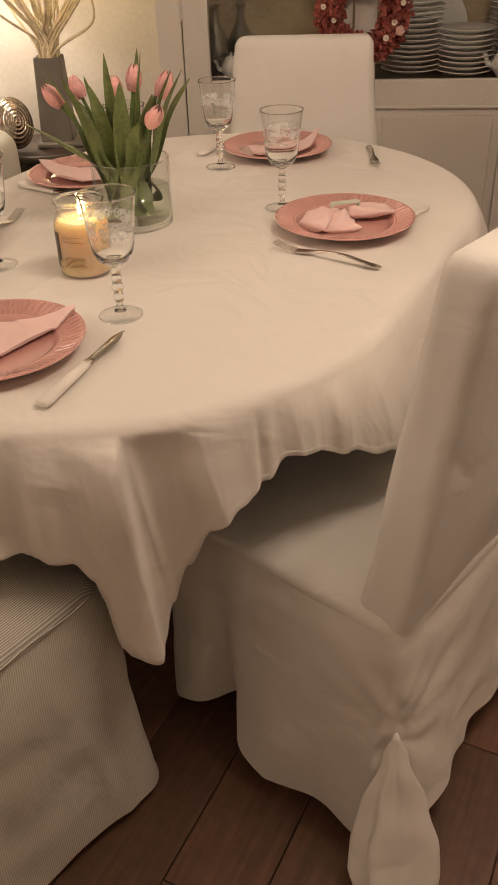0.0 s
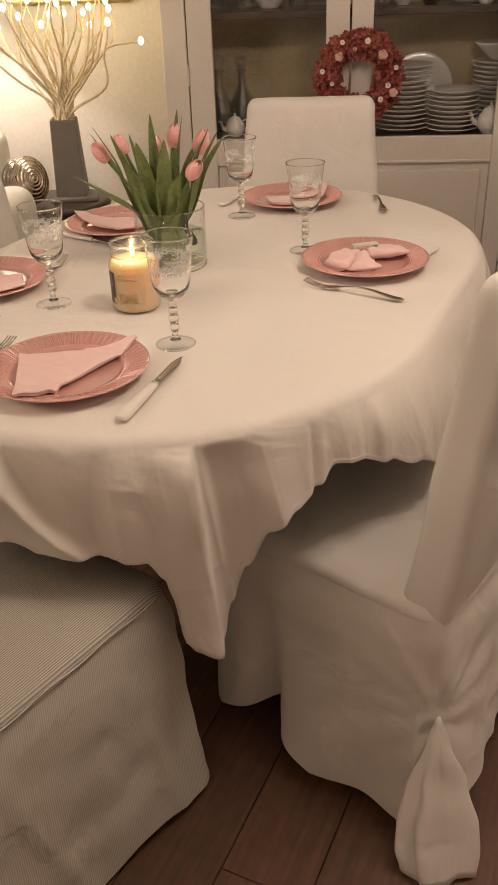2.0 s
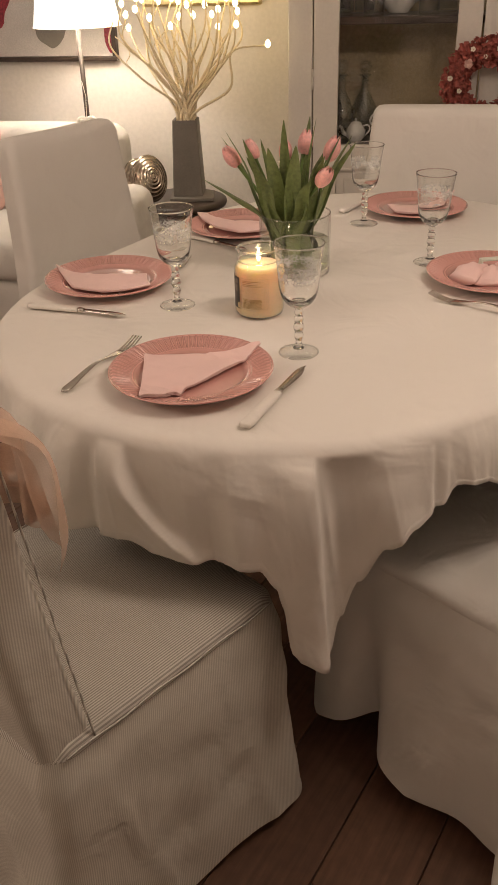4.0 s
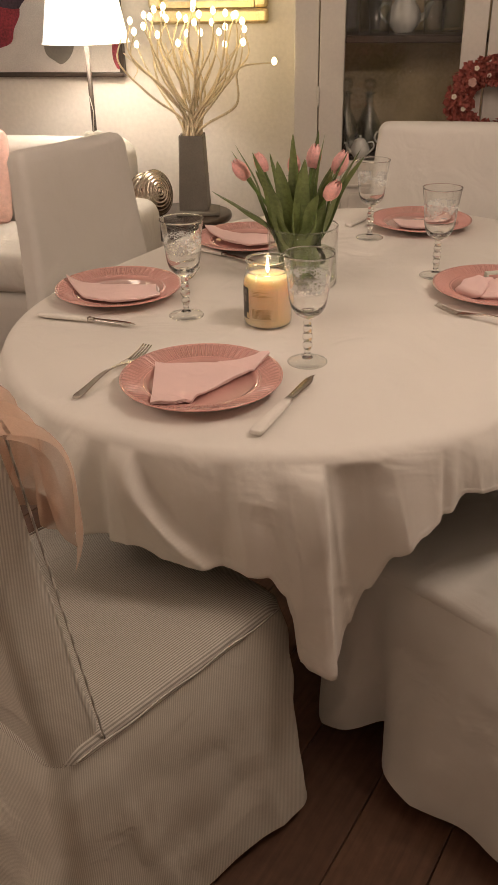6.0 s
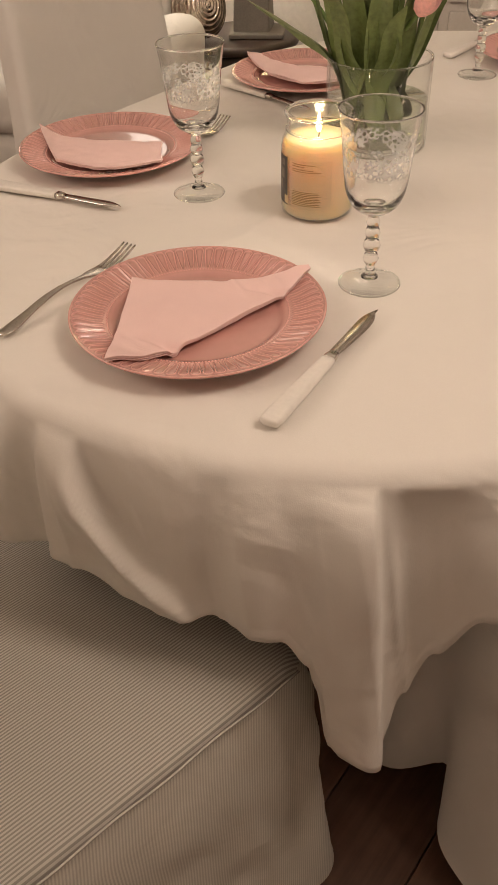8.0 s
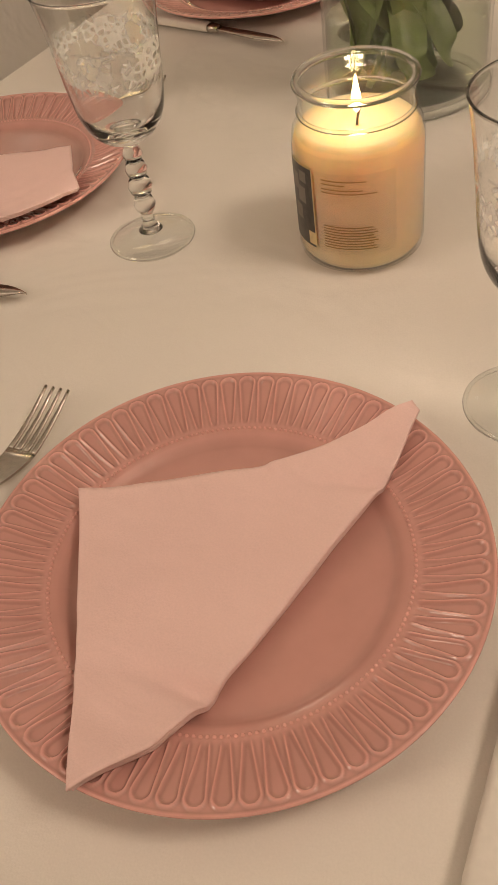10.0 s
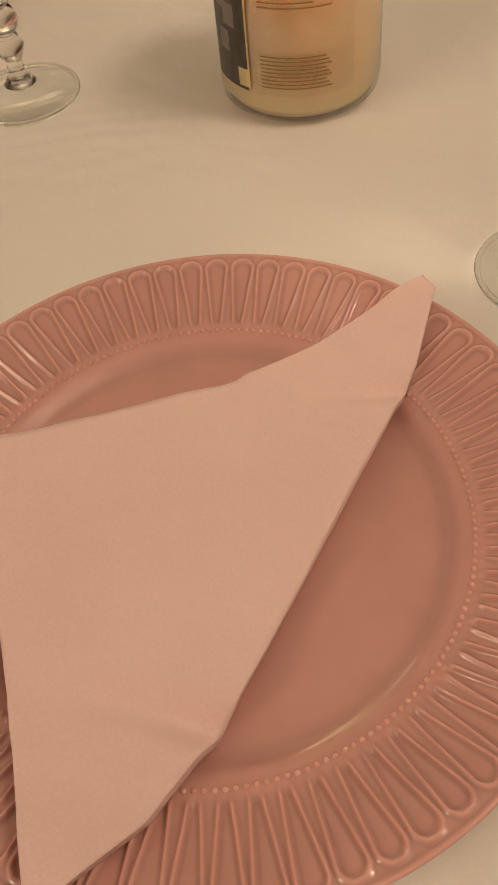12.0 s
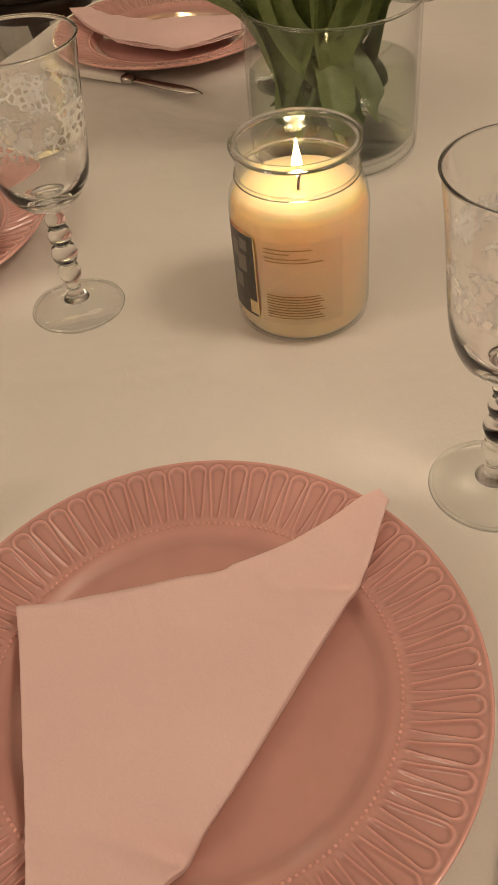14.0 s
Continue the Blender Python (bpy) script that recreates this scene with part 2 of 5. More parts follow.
def plank_material():
    m = material("brown_oak_plank", (0.140, 0.070, 0.042), 0.45, var=0.2, scale=3, fine=40, bump=0.1)
    nt = m.node_tree
    p = nt.nodes["Principled BSDF"]
    tc = next(n for n in nt.nodes if n.bl_idname == "ShaderNodeTexCoord")
    mp = nt.nodes.new("ShaderNodeMapping")
    mp.inputs["Scale"].default_value = (3.0, 60.0, 10.0)
    nt.links.new(tc.outputs["Object"], mp.inputs["Vector"])
    g = nt.nodes.new("ShaderNodeTexNoise")
    g.inputs["Scale"].default_value, g.inputs["Detail"].default_value = 1.5, 6
    nt.links.new(mp.outputs[0], g.inputs["Vector"])
    info = nt.nodes.new("ShaderNodeObjectInfo")
    r = nt.nodes.new("ShaderNodeMapRange")
    r.inputs["To Min"].default_value, r.inputs["To Max"].default_value = 0.75, 1.25
    nt.links.new(info.outputs["Random"], r.inputs["Value"])
    r2 = nt.nodes.new("ShaderNodeMapRange")
    r2.inputs["From Min"].default_value, r2.inputs["From Max"].default_value = 0.3, 0.7
    r2.inputs["To Min"].default_value, r2.inputs["To Max"].default_value = 0.72, 1.2
    nt.links.new(g.outputs["Fac"], r2.inputs["Value"])
    both = nt.nodes.new("ShaderNodeMath")
    both.operation = "MULTIPLY"
    nt.links.new(r.outputs[0], both.inputs[0])
    nt.links.new(r2.outputs[0], both.inputs[1])
    src = p.inputs["Base Color"].links[0].from_socket
    s = nt.nodes.new("ShaderNodeVectorMath")
    s.operation = "SCALE"
    nt.links.new(src, s.inputs[0])
    nt.links.new(both.outputs[0], s.inputs["Scale"])
    nt.links.new(s.outputs[0], p.inputs["Base Color"])
    return m


PLANK = plank_material()

# ---- mesh tools ----


def link(name, bm, mat, smooth=True):
    bmesh.ops.recalc_face_normals(bm, faces=bm.faces[:])
    bm.normal_update()
    me = bpy.data.meshes.new(name)
    bm.to_mesh(me)
    bm.free()
    for p in me.polygons:
        p.use_smooth = smooth
    me.materials.append(mat)
    return new(name, me)


def part(name, bm, mat, parent, label="", smooth=True):
    ob = link(name, bm, mat, smooth)
    ob.parent = parent
    return tagged(ob, label) if label else ob


def thing(name, at, label, category, group="", kind=""):
    e = new(name)
    e.empty_display_size = 0.1
    e.matrix_basis = at
    return tagged(e, label, category, group, kind)


def loft(rings, closed=True, cap0=True, cap1=True, bm=None):
    """Faces between rings of equally many points."""
    bm = bm or bmesh.new()
    rows = [[bm.verts.new(p) for p in ring] for ring in rings]
    n = len(rows[0])
    for a, b in zip(rows, rows[1:]):
        for i in range(n if closed else n - 1):
            j = (i + 1) % n
            bm.faces.new((a[i], a[j], b[j], b[i]))
    if closed and cap0:
        bm.faces.new(rows[0][::-1])
    if closed and cap1:
        bm.faces.new(rows[-1])
    return bm


def turned(profile, n=48, bm=None, at=(0, 0, 0), caps=True):
    """A lathe body from (radius, height) pairs; a radius of 0 closes it."""
    bm = bm or bmesh.new()
    rows = []
    for r, z in profile:
        if r <= 1e-6:
            rows.append([bm.verts.new((at[0], at[1], at[2] + z))])
        else:
            rows.append([bm.verts.new((at[0] + r * math.cos(2 * math.pi * i / n), at[1] + r * math.sin(2 * math.pi * i / n), at[2] + z)) for i in range(n)])
    for a, b in zip(rows, rows[1:]):
        if len(a) == 1 and len(b) == 1:
            continue
        for i in range(n):
            j = (i + 1) % n
            if len(a) == 1:
                bm.faces.new((a[0], b[j], b[i]))
            elif len(b) == 1:
                bm.faces.new((a[i], a[j], b[0]))
            else:
                bm.faces.new((a[i], a[j], b[j], b[i]))
    return bm


def block(sx, sy, sz, at=(0, 0, 0), bevel=0.004, seg=2, bm=None, rot=None):
    """A box with eased edges; at is its centre."""
    b = bmesh.new()
    bmesh.ops.create_cube(b, size=1)
    bmesh.ops.scale(b, vec=(sx, sy, sz), verts=b.verts)
    if bevel:
        bmesh.ops.bevel(b, geom=b.edges[:], offset=bevel, segments=seg, affect="EDGES", profile=0.5)
    m = Matrix.Translation(at) @ (rot.to_4x4() if rot else Matrix.Identity(4))
    bmesh.ops.transform(b, matrix=m, verts=b.verts)
    if bm is None:
        return b
    me = bpy.data.meshes.new("tmp")
    b.to_mesh(me)
    b.free()
    bm.from_mesh(me)
    bpy.data.meshes.remove(me)
    return bm


def tube(points, radii, n=8, bm=None):
    """A round rod along points."""
    bm = bm or bmesh.new()
    pts = [Vector(p) for p in points]
    if not isinstance(radii, (list, tuple)):
        radii = [radii] * len(pts)
    rings = []
    side = None
    for i, p in enumerate(pts):
        d = (pts[min(i + 1, len(pts) - 1)] - pts[max(i - 1, 0)]).normalized()
        if side is None:
            side = d.orthogonal().normalized()
        side = (side - d * side.dot(d)).normalized()
        up = d.cross(side)
        rings.append([p + radii[i] * (math.cos(2 * math.pi * k / n) * side + math.sin(2 * math.pi * k / n) * up) for k in range(n)])
    return loft(rings, bm=bm)


def smooth_line(points, steps=8):
    """Catmull-Rom through points."""
    p = [Vector(q) for q in points]
    p = [2 * p[0] - p[1]] + p + [2 * p[-1] - p[-2]]
    out = []
    for i in range(1, len(p) - 2):
        for k in range(steps):
            t = k / steps
            a, b, c, d = p[i - 1], p[i], p[i + 1], p[i + 2]
            out.append(0.5 * (2 * b + (c - a) * t + (2 * a - 5 * b + 4 * c - d) * t * t + (3 * b - a - 3 * c + d) * t ** 3))
    out.append(p[-2])
    return out


def rounded(hx, hy, r, per=8, straight=8):
    """Points of a rounded rectangle, counter-clockwise from the +x side."""
    out = []
    corners = [(hx - r, hy - r, 0), (-hx + r, hy - r, 90), (-hx + r, -hy + r, 180), (hx - r, -hy + r, 270)]
    for k, (cx, cy, a0) in enumerate(corners):
        arc = [(cx + r * math.cos(radians(a0 + 90 * i / per)), cy + r * math.sin(radians(a0 + 90 * i / per))) for i in range(per + 1)]
        out += arc
        nx = corners[(k + 1) % 4]
        s = arc[-1]
        e = (nx[0] + r * math.cos(radians(nx[2])), nx[1] + r * math.sin(radians(nx[2])))
        out += [(s[0] + (e[0] - s[0]) * i / straight, s[1] + (e[1] - s[1]) * i / straight) for i in range(1, straight)]
    return out


def lerp_table(table, x):
    if x <= table[0][0]:
        return table[0][1]
    for (a, u), (b, v) in zip(table, table[1:]):
        if x <= b:
            s = (x - a) / (b - a)
            s = s * s * (3 - 2 * s)
            return u + (v - u) * s
    return table[-1][1]


# ---- room ----
ROOM = (-2.7, 2.4, -1.9, 3.55, 2.6)


def wall(name, sx, sy, sz, at, label):
    return tagged(link(name, block(sx, sy, sz, at, 0), WALL, False), label, "wall", kind="structure")


x0, x1, y0, y1, top = ROOM
wall("wall_north", x1 - x0 + 0.3, 0.15, top, ((x0 + x1) / 2, y1 + 0.075, top / 2), "cream plastered wall behind the glazed cabinet")
wall("wall_south", x1 - x0 + 0.3, 0.15, top, ((x0 + x1) / 2, y0 - 0.075, top / 2), "plain cream plastered wall")
wall("wall_west", 0.15, y1 - y0, top, (x0 - 0.075, (y0 + y1) / 2, top / 2), "plain cream plastered wall")
wall("wall_east", 0.15, y1 - y0, top, (x1 + 0.075, (y0 + y1) / 2, top / 2), "plain cream plastered wall")
tagged(link("ceiling", block(x1 - x0 + 0.3, y1 - y0 + 0.3, 0.1, ((x0 + x1) / 2, (y0 + y1) / 2, top + 0.05), 0), CEIL, False), "plain white painted ceiling", "ceiling", kind="structure")
floor = tagged(link("floor", block(x1 - x0 + 0.3, y1 - y0 + 0.3, 0.1, ((x0 + x1) / 2, (y0 + y1) / 2, -0.072), 0), DARKWOOD, False), "brown oak plank floor with dark joints", "floor", kind="structure")

# ---- table and cloth ----
AXIS = radians(70)
UX, UY = math.cos(AXIS), math.sin(AXIS)
TC = (-0.058, 1.646)
RAD, HALF, TOP = 0.535, 0.218, 0.755


def stadium(s, r):
    """Point and outward normal of the table's outline; s runs once round, starting at the far end of the long axis."""
    arc, line = math.pi * RAD, 2 * HALF
    total = 2 * (arc + line)
    d = (s % 1.0) * total
    if d < arc / 2:
        a, cu = d / RAD, HALF
    elif d < arc / 2 + line:
        a, cu = math.pi / 2, HALF - (d - arc / 2)
    elif d < 1.5 * arc + line:
        a, cu = (d - line) / RAD, -HALF
    elif d < 1.5 * arc + 2 * line:
        a, cu = 1.5 * math.pi, -HALF + (d - 1.5 * arc - line)
    else:
        a, cu = (d - 2 * line) / RAD, HALF
    nu, nn = math.cos(a), math.sin(a)
    u, n = cu + r * nu, r * nn
    # n axis points to (UY, -UX)
    return (TC[0] + u * UX + n * UY, TC[1] + u * UY - n * UX), (nu * UX + nn * UY, nu * UY - nn * UX), math.degrees(a)


def s_of(deg, along=None):
    """Parameter s for an outline angle (degrees); along: distance down the straight side."""
    arc, line = math.pi * RAD, 2 * HALF
    total = 2 * (arc + line)
    a = radians(deg)
    d = a * RAD + (0 if deg < 90 else line if deg < 270 else 2 * line)
    if along is not None:
        d = arc / 2 + along
    return d / total


HEM = [(0.0, 0.57), (s_of(40), 0.600), (s_of(65), 0.520), (s_of(80), 0.550), (s_of(90, 0.1), 0.55), (s_of(90, 0.28), 0.545), (s_of(90, 0.38), 0.55), (s_of(94), 0.555), (s_of(103), 0.595), (s_of(111), 0.632), (s_of(117), 0.655), (s_of(121), 0.659), (s_of(124.5), 0.635),
       (s_of(129), 0.610), (s_of(133.2), 0.580), (s_of(136.7), 0.507), (s_of(139.5), 0.440), (s_of(141.4), 0.380), (s_of(142.4), 0.370), (s_of(146.5), 0.388), (s_of(147.9), 0.402), (s_of(149.2), 0.490), (s_of(150.3), 0.527), (s_of(153), 0.560), (s_of(158), 0.564), (s_of(163), 0.568),
       (s_of(169), 0.570), (s_of(174), 0.581), (s_of(178), 0.578), (s_of(183), 0.575), (s_of(190), 0.584), (s_of(200), 0.615), (s_of(225), 0.620), (s_of(260), 0.610), (s_of(300), 0.550), (s_of(330), 0.500), (1.0, 0.57)]
# folds: angle, slant per metre of drop and its curve, width to either side in degrees, outward push, drop over which it forms
FOLDS = [(145.0, -8.0, 0.0, 5.0, 0.35, 0.17, 0.012), (141.2, -6.0, 0.0, 2.8, 6.0, -0.17, 0.03), (124.9, 3.0, 0.0, 0.7, 3.0, -0.08, 0.03), (123.4, 6.0, 0.0, 1.8, 1.2, 0.08, 0.03), (131.5, 0.0, 0.0, 3.0, 3.0, 0.04, 0.05),
         (117.0, 2.0, 0.0, 3.0, 2.0, 0.07, 0.03), (111.5, 4.0, 0.0, 1.4, 3.0, 0.09, 0.025), (100.0, 0.0, 0.0, 10.0, 14.0, 0.20, 0.10), (155.5, 0.0, 0.0, 2.5, 3.0, 0.06, 0.05), (160.0, 0.0, 0.0, 1.5, 3.0, -0.05, 0.05),
         (175.5, -10.0, -420.0, 3.6, 0.8, 0.14, 0.03), (173.4, -10.0, -420.0, 1.4, 4.0, -0.10, 0.04), (181.5, 0.0, 0.0, 2.4, 2.4, -0.13, 0.05), (179.0, 4.0, 0.0, 0.8, 1.5, 0.05, 0.02),
         (187.0, 0.0, 0.0, 2.5, 3.0, 0.10, 0.04), (193.0, 0.0, 0.0, 3.0, 3.0, -0.10, 0.06), (199.0, 0.0, 0.0, 3.0, 3.0, 0.10, 0.05), (208.0, 0.0, 0.0, 5.0, 5.0, -0.1, 0.09), (222.0, 0.0, 0.0, 7.0, 7.0, 0.2, 0.09), (250.0, 0.0, 0.0, 8.0, 8.0, 0.2, 0.09),
         (285.0, 0.0, 0.0, 8.0, 8.0, 0.2, 0.09), (320.0, 0.0, 0.0, 8.0, 8.0, 0.2, 0.09), (30.0, 0.0, 0.0, 9.0, 9.0, 0.2, 0.09), (60.0, 0.0, 0.0, 8.0, 8.0, 0.2, 0.09)]
EDGE = 0.028


def cloth_mesh():
    bm = bmesh.new()
    cols, rings, drop_rows = 1500, 24, 40
    rows = []
    for k in range(rings):
        f = 0.0 if k == 0 else (k / (rings - 1))
        ring = []
        for i in range(cols):
            (x, y), (nx, ny), a = stadium(i / cols, RAD + 0.002 - EDGE)
            px, py = TC[0] + (x - TC[0]) * f, TC[1] + (y - TC[1]) * f
            z = TOP + 0.003 * noise.noise((px * 5, py * 5, 1.3)) + 0.0012 * noise.noise((px * 16, py * 9, 4.1))
            z += 0.0016 * math.exp(-((px * 0.94 - py * 0.342 + 0.66 + 0.05 * noise.noise((px * 3, py * 3, 9))) / 0.012) ** 2)
            ring.append((px, py, z))
        if k == 0:
            v = bm.verts.new(ring[0])
            rows.append([v])
        else:
            rows.append([bm.verts.new(p) for p in ring])
    for k in range(7):
        a = radians(70 * (k + 1) / 7)
        rows.append([])
        for i in range(cols):
            (x, y), (nx, ny), deg = stadium(i / cols, RAD + 0.002 - EDGE + EDGE * math.sin(a))
            rows[-1].append(bm.verts.new((x, y, TOP - EDGE * (1 - math.cos(a)))))
    for k in range(1, drop_rows + 1):
        rows.append([])
        for i in range(cols):
            s = i / cols
            (x, y), (nx, ny), deg = stadium(s, RAD + 0.002)
            z1 = TOP - EDGE * (1 - math.cos(radians(70)))
            z = z1 + (lerp_table(HEM, s) - z1) * (k / drop_rows)
            drop = z1 - z
            off = EDGE * (math.sin(radians(70)) - 1) + 0.019 * (1 - math.exp(-drop / 0.052)) + 0.01 * drop
            for fa, slant, curve, wl, wr, amp, onset in FOLDS:
                d = deg - fa - slant * drop - curve * min(drop, 0.165) ** 2
                if abs(d) < 30:
                    w = wl if d > 0 else wr
                    off += amp * 0.16 * (1 - math.exp(-drop / onset)) * math.exp(-(d / w) ** 2) * (max(0.0, 1 - (drop / 0.19) ** 3) if curve else 1.0)
            off += 0.010 * min(1, drop * 8) * noise.noise((x * 9, y * 9, z * 4))
            off += 0.005 * min(1, drop * 12) * noise.noise((x * 16, y * 16, z * 9))
            for q, size in ((0.13, 0.0055), (0.31, 0.002)):
                ridge = 1 - abs(noise.noise((deg * q + 14 * (TOP - z) * q, z * 2.2 + 7 * q, 3.7)))
                off += size * min(1, drop * 10) * ridge ** 7
            if k in (drop_rows - 2, drop_rows):
                off += 0.0016
            rows[-1].append(bm.verts.new((x + nx * off, y + ny * off, z)))
    n = cols
    for a, b in zip(rows, rows[1:]):
        for i in range(n):
            j = (i + 1) % n
            if len(a) == 1:
                bm.faces.new((a[0], b[j], b[i])[::-1])
            else:
                bm.faces.new((a[i], b[i], b[j], a[j]))
    return bm


cloth = link("tablecloth", cloth_mesh(), CLOTH)
sol = cloth.modifiers.new("thickness", "SOLIDIFY")
sol.thickness, sol.offset = 0.0022, -1
tagged(cloth, "white linen tablecloth hanging in soft folds over the oval table", "tablecloth")

table = thing("dining_table", Matrix.Translation((TC[0], TC[1], 0)), "oval extending dining table hidden under a white cloth", "table")


def table_top():
    pts = [stadium(i / 160, RAD - 0.016)[0] for i in range(160)]
    return loft([[(x - TC[0], y - TC[1], z) for x, y in pts] for z in (0.715, 0.746)])


part("tabletop", table_top(), DARKWOOD, table)
for du, dn in ((0.26, 0.14), (0.26, -0.14), (-0.26, 0.14), (-0.26, -0.14)):
    x, y = du * UX + dn * UY, du * UY - dn * UX
    part("leg", turned([(0, 0), (0.022, 0), (0.026, 0.03), (0.03, 0.5), (0.036, 0.6), (0.036, 0.714), (0, 0.714)], 16, at=(x, y, 0)), DARKWOOD, table)

# ---- chairs ----


def chair(at, label, mat, w=0.46, d=0.43, h=0.965, top_w=0.37, seed=0, lean=0.09, pleats=(), piping=False, flare=0.03, lift=0.0, seat_z=0.475, back_t=0.085, tuck=None):
    """A dining chair in a loose cover; +y is the way it faces, its origin on the floor under the seat."""
    c = thing("dining_chair", at, label, "chair", "dining chairs round the table")
    hx, y_f, y_b = w / 2, d / 2, -d / 2 - 0.02
    yc, hy = (y_f + y_b) / 2, (y_f - y_b) / 2
    # seat: crowned pad
    rings = []
    for z, grow in ((seat_z - 0.07, -0.02), (seat_z - 0.05, -0.010), (seat_z - 0.025, 0.001), (seat_z - 0.011, -0.009), (seat_z - 0.003, -0.032), (seat_z + 0.003, -0.06), (seat_z + 0.007, -0.12)):
        rings.append([(x, y + yc, z + 0.003 * noise.noise((x * 9, y * 9, seed))) for x, y in rounded(hx + grow, hy + grow, max(0.02, 0.045 + grow * 0.3), 8, 10)])
    part("seat", loft(rings), mat, c)
    # skirt: falls to the floor, loose and wavy
    rings = []
    rows = 34
    base = rounded(hx, hy, 0.030, 8, 44)
    n = len(base)
    for k in range(rows + 1):
        f = k / rows
        ring = []
        for i, (x, y) in enumerate(base):
            nx, ny = x / hx, y / hy
            nx, ny = (nx ** 5, ny ** 5)
            m = math.hypot(nx, ny) or 1
            nx, ny = nx / m, ny / m
            hem = 0.022 + lift + 0.020 * noise.noise((x * 6 + seed, y * 6, 2.0))
            z = (seat_z - 0.022) * (1 - f) + hem * f
            off = -0.006 + 0.012 * min(1, f * 8) + flare * f + f * f * 0.042 * noise.noise((x * 6.5, y * 6.5, seed + 0.4 * z)) + 0.012 * f * noise.noise((x * 15, y * 15, seed + 3 * z))
            off += 0.006 * noise.noise((x * 12, y * 12, z * 14 + seed)) * min(1, f * 4)
            off += 0.009 * min(1, f * 2) * (1 - abs(noise.noise((x * 5 + y * 5 + z * 1.5, z * 2.0, seed + 8)))) ** 7
            if tuck and nx < -0.5:
                off -= tuck[1] * f ** 1.4 * math.exp(-((y + yc - tuck[0]) / tuck[2]) ** 2)
                z += 0.02 * f ** 3 * math.exp(-((y + yc - tuck[0]) / (tuck[2] * 1.3)) ** 2)
            if tuck and ny < -0.5:
                z += 0.035 * f * f
                off -= 0.014 * f
            for px, py, turn in pleats:
                # wrinkles that run to the gathered corner
                q, dz = math.hypot(x - px * 0.96, y + yc - py * 0.96), z - 0.285
                r = math.hypot(q, dz)
                off += 0.005 * math.sin(11 * math.atan2(dz, q) + seed + math.copysign(1.3, x * py - y * px)) * math.exp(-r / 0.13) * min(1, r / 0.03) * min(1, f * 5)
            ring.append((x + nx * off, y + ny * off + yc, z))
        rings.append(ring)
    part("skirt", loft(rings, cap0=False, cap1=False), TICKING_SKIRT if mat is TICKING else mat, c)
    # backrest
    rings = []
    z0 = seat_z - 0.05
    for z in (0.28, 0.36, 0.40):
        rings.append([(x, y + y_b + back_t / 2 + 0.010, z) for x, y in rounded(hx - 0.012, back_t / 2, 0.022, 6, 10)])
    steps = 18
    for k in range(steps + 1):
        f = k / steps
        z = z0 + (h - 0.03 - z0) * f
        hw = hx - 0.009 + (top_w / 2 - hx + 0.009) * f
        ht = back_t / 2 - 0.006 * f
        cy = y_b + back_t / 2 + 0.008 * max(0, 1 - 4 * f) - lean * (z - z0)
        rings.append([(x + 0.004 * noise.noise((x * 8, z * 8, seed)), y + cy + 0.005 * noise.noise((x * 7, z * 7, seed + 5)), z) for x, y in rounded(hw, ht, 0.022, 6, 10)])
    for dz, sh in ((0.010, 0.002), (0.020, 0.007), (0.027, 0.015), (0.030, 0.026)):
        z = h - 0.03 + dz
        cy = y_b + back_t / 2 - lean * (z - z0)
        rings.append([(x, y + cy, z + 0.003 * noise.noise((x * 8, seed, 0))) for x, y in rounded(top_w / 2 - sh, back_t / 2 - 0.006 - sh, max(0.006, 0.022 - sh * 0.6), 6, 10)])
    part("backrest", loft(rings), TICKING_SKIRT if mat is TICKING else mat, c)
    if piping:
        for sx in (-1, 1):
            part("piping", tube([(sx * (hx + 0.004), y_b + 0.03 + (y_f - y_b - 0.06) * i / 20, seat_z - 0.018 + 0.002 * math.sin(i)) for i in range(21)], 0.0017, 8), mat, c)
            part("piping", tube([(sx * (hx - 0.002 - (hx - top_w / 2) * i / 16), y_b + back_t - lean * (h - 0.05 - z0) * i / 16 - 0.006, z0 + 0.03 + (h - 0.06 - z0) * i / 16) for i in range(17)], 0.0016, 8), mat, c)
    for px, py, turn in pleats:
        part("pleat", pleat_mesh(px, py, turn, seed), mat, c, "gathered corner pleat of the cover")
    return c


def pleat_mesh(px, py, turn, seed):
    """A loose teardrop of gathered cloth at a corner of the cover, folded down its middle."""
    rings = []
    for k in range(25):
        f = k / 24
        z = 0.285 * (1 - f) + 0.006 * f
        wide = lerp_table([(0, 0.003), (0.15, 0.018), (0.45, 0.044), (0.7, 0.060), (0.86, 0.062), (1, 0.054)], f)
        deep = lerp_table([(0, 0.003), (0.3, 0.015), (0.7, 0.024), (1, 0.026)], f)
        ring = []
        for i in range(48):
            a = 2 * math.pi * i / 48
            q = 1 + 0.20 * math.cos(4 * a + 0.9 + 0.8 * f) * min(1, f * 2) + 0.10 * noise.noise((math.cos(a) * 2, math.sin(a) * 2, f * 4 + seed))
            q -= 0.38 * math.exp(-((a - 4.55 - 0.15 * math.sin(3 * f)) / 0.16) ** 2) * min(1, f * 4) * (1 - 0.5 * f)
            x, y = wide * math.cos(a) * q, deep * math.sin(a) * q - 0.075 * f ** 1.3
            x, y = x * math.cos(turn) - y * math.sin(turn), x * math.sin(turn) + y * math.cos(turn)
            ring.append((px + x, py + y, z + 0.006 * math.sin(5 * a) * f))
        rings.append(ring)
    return loft(rings)

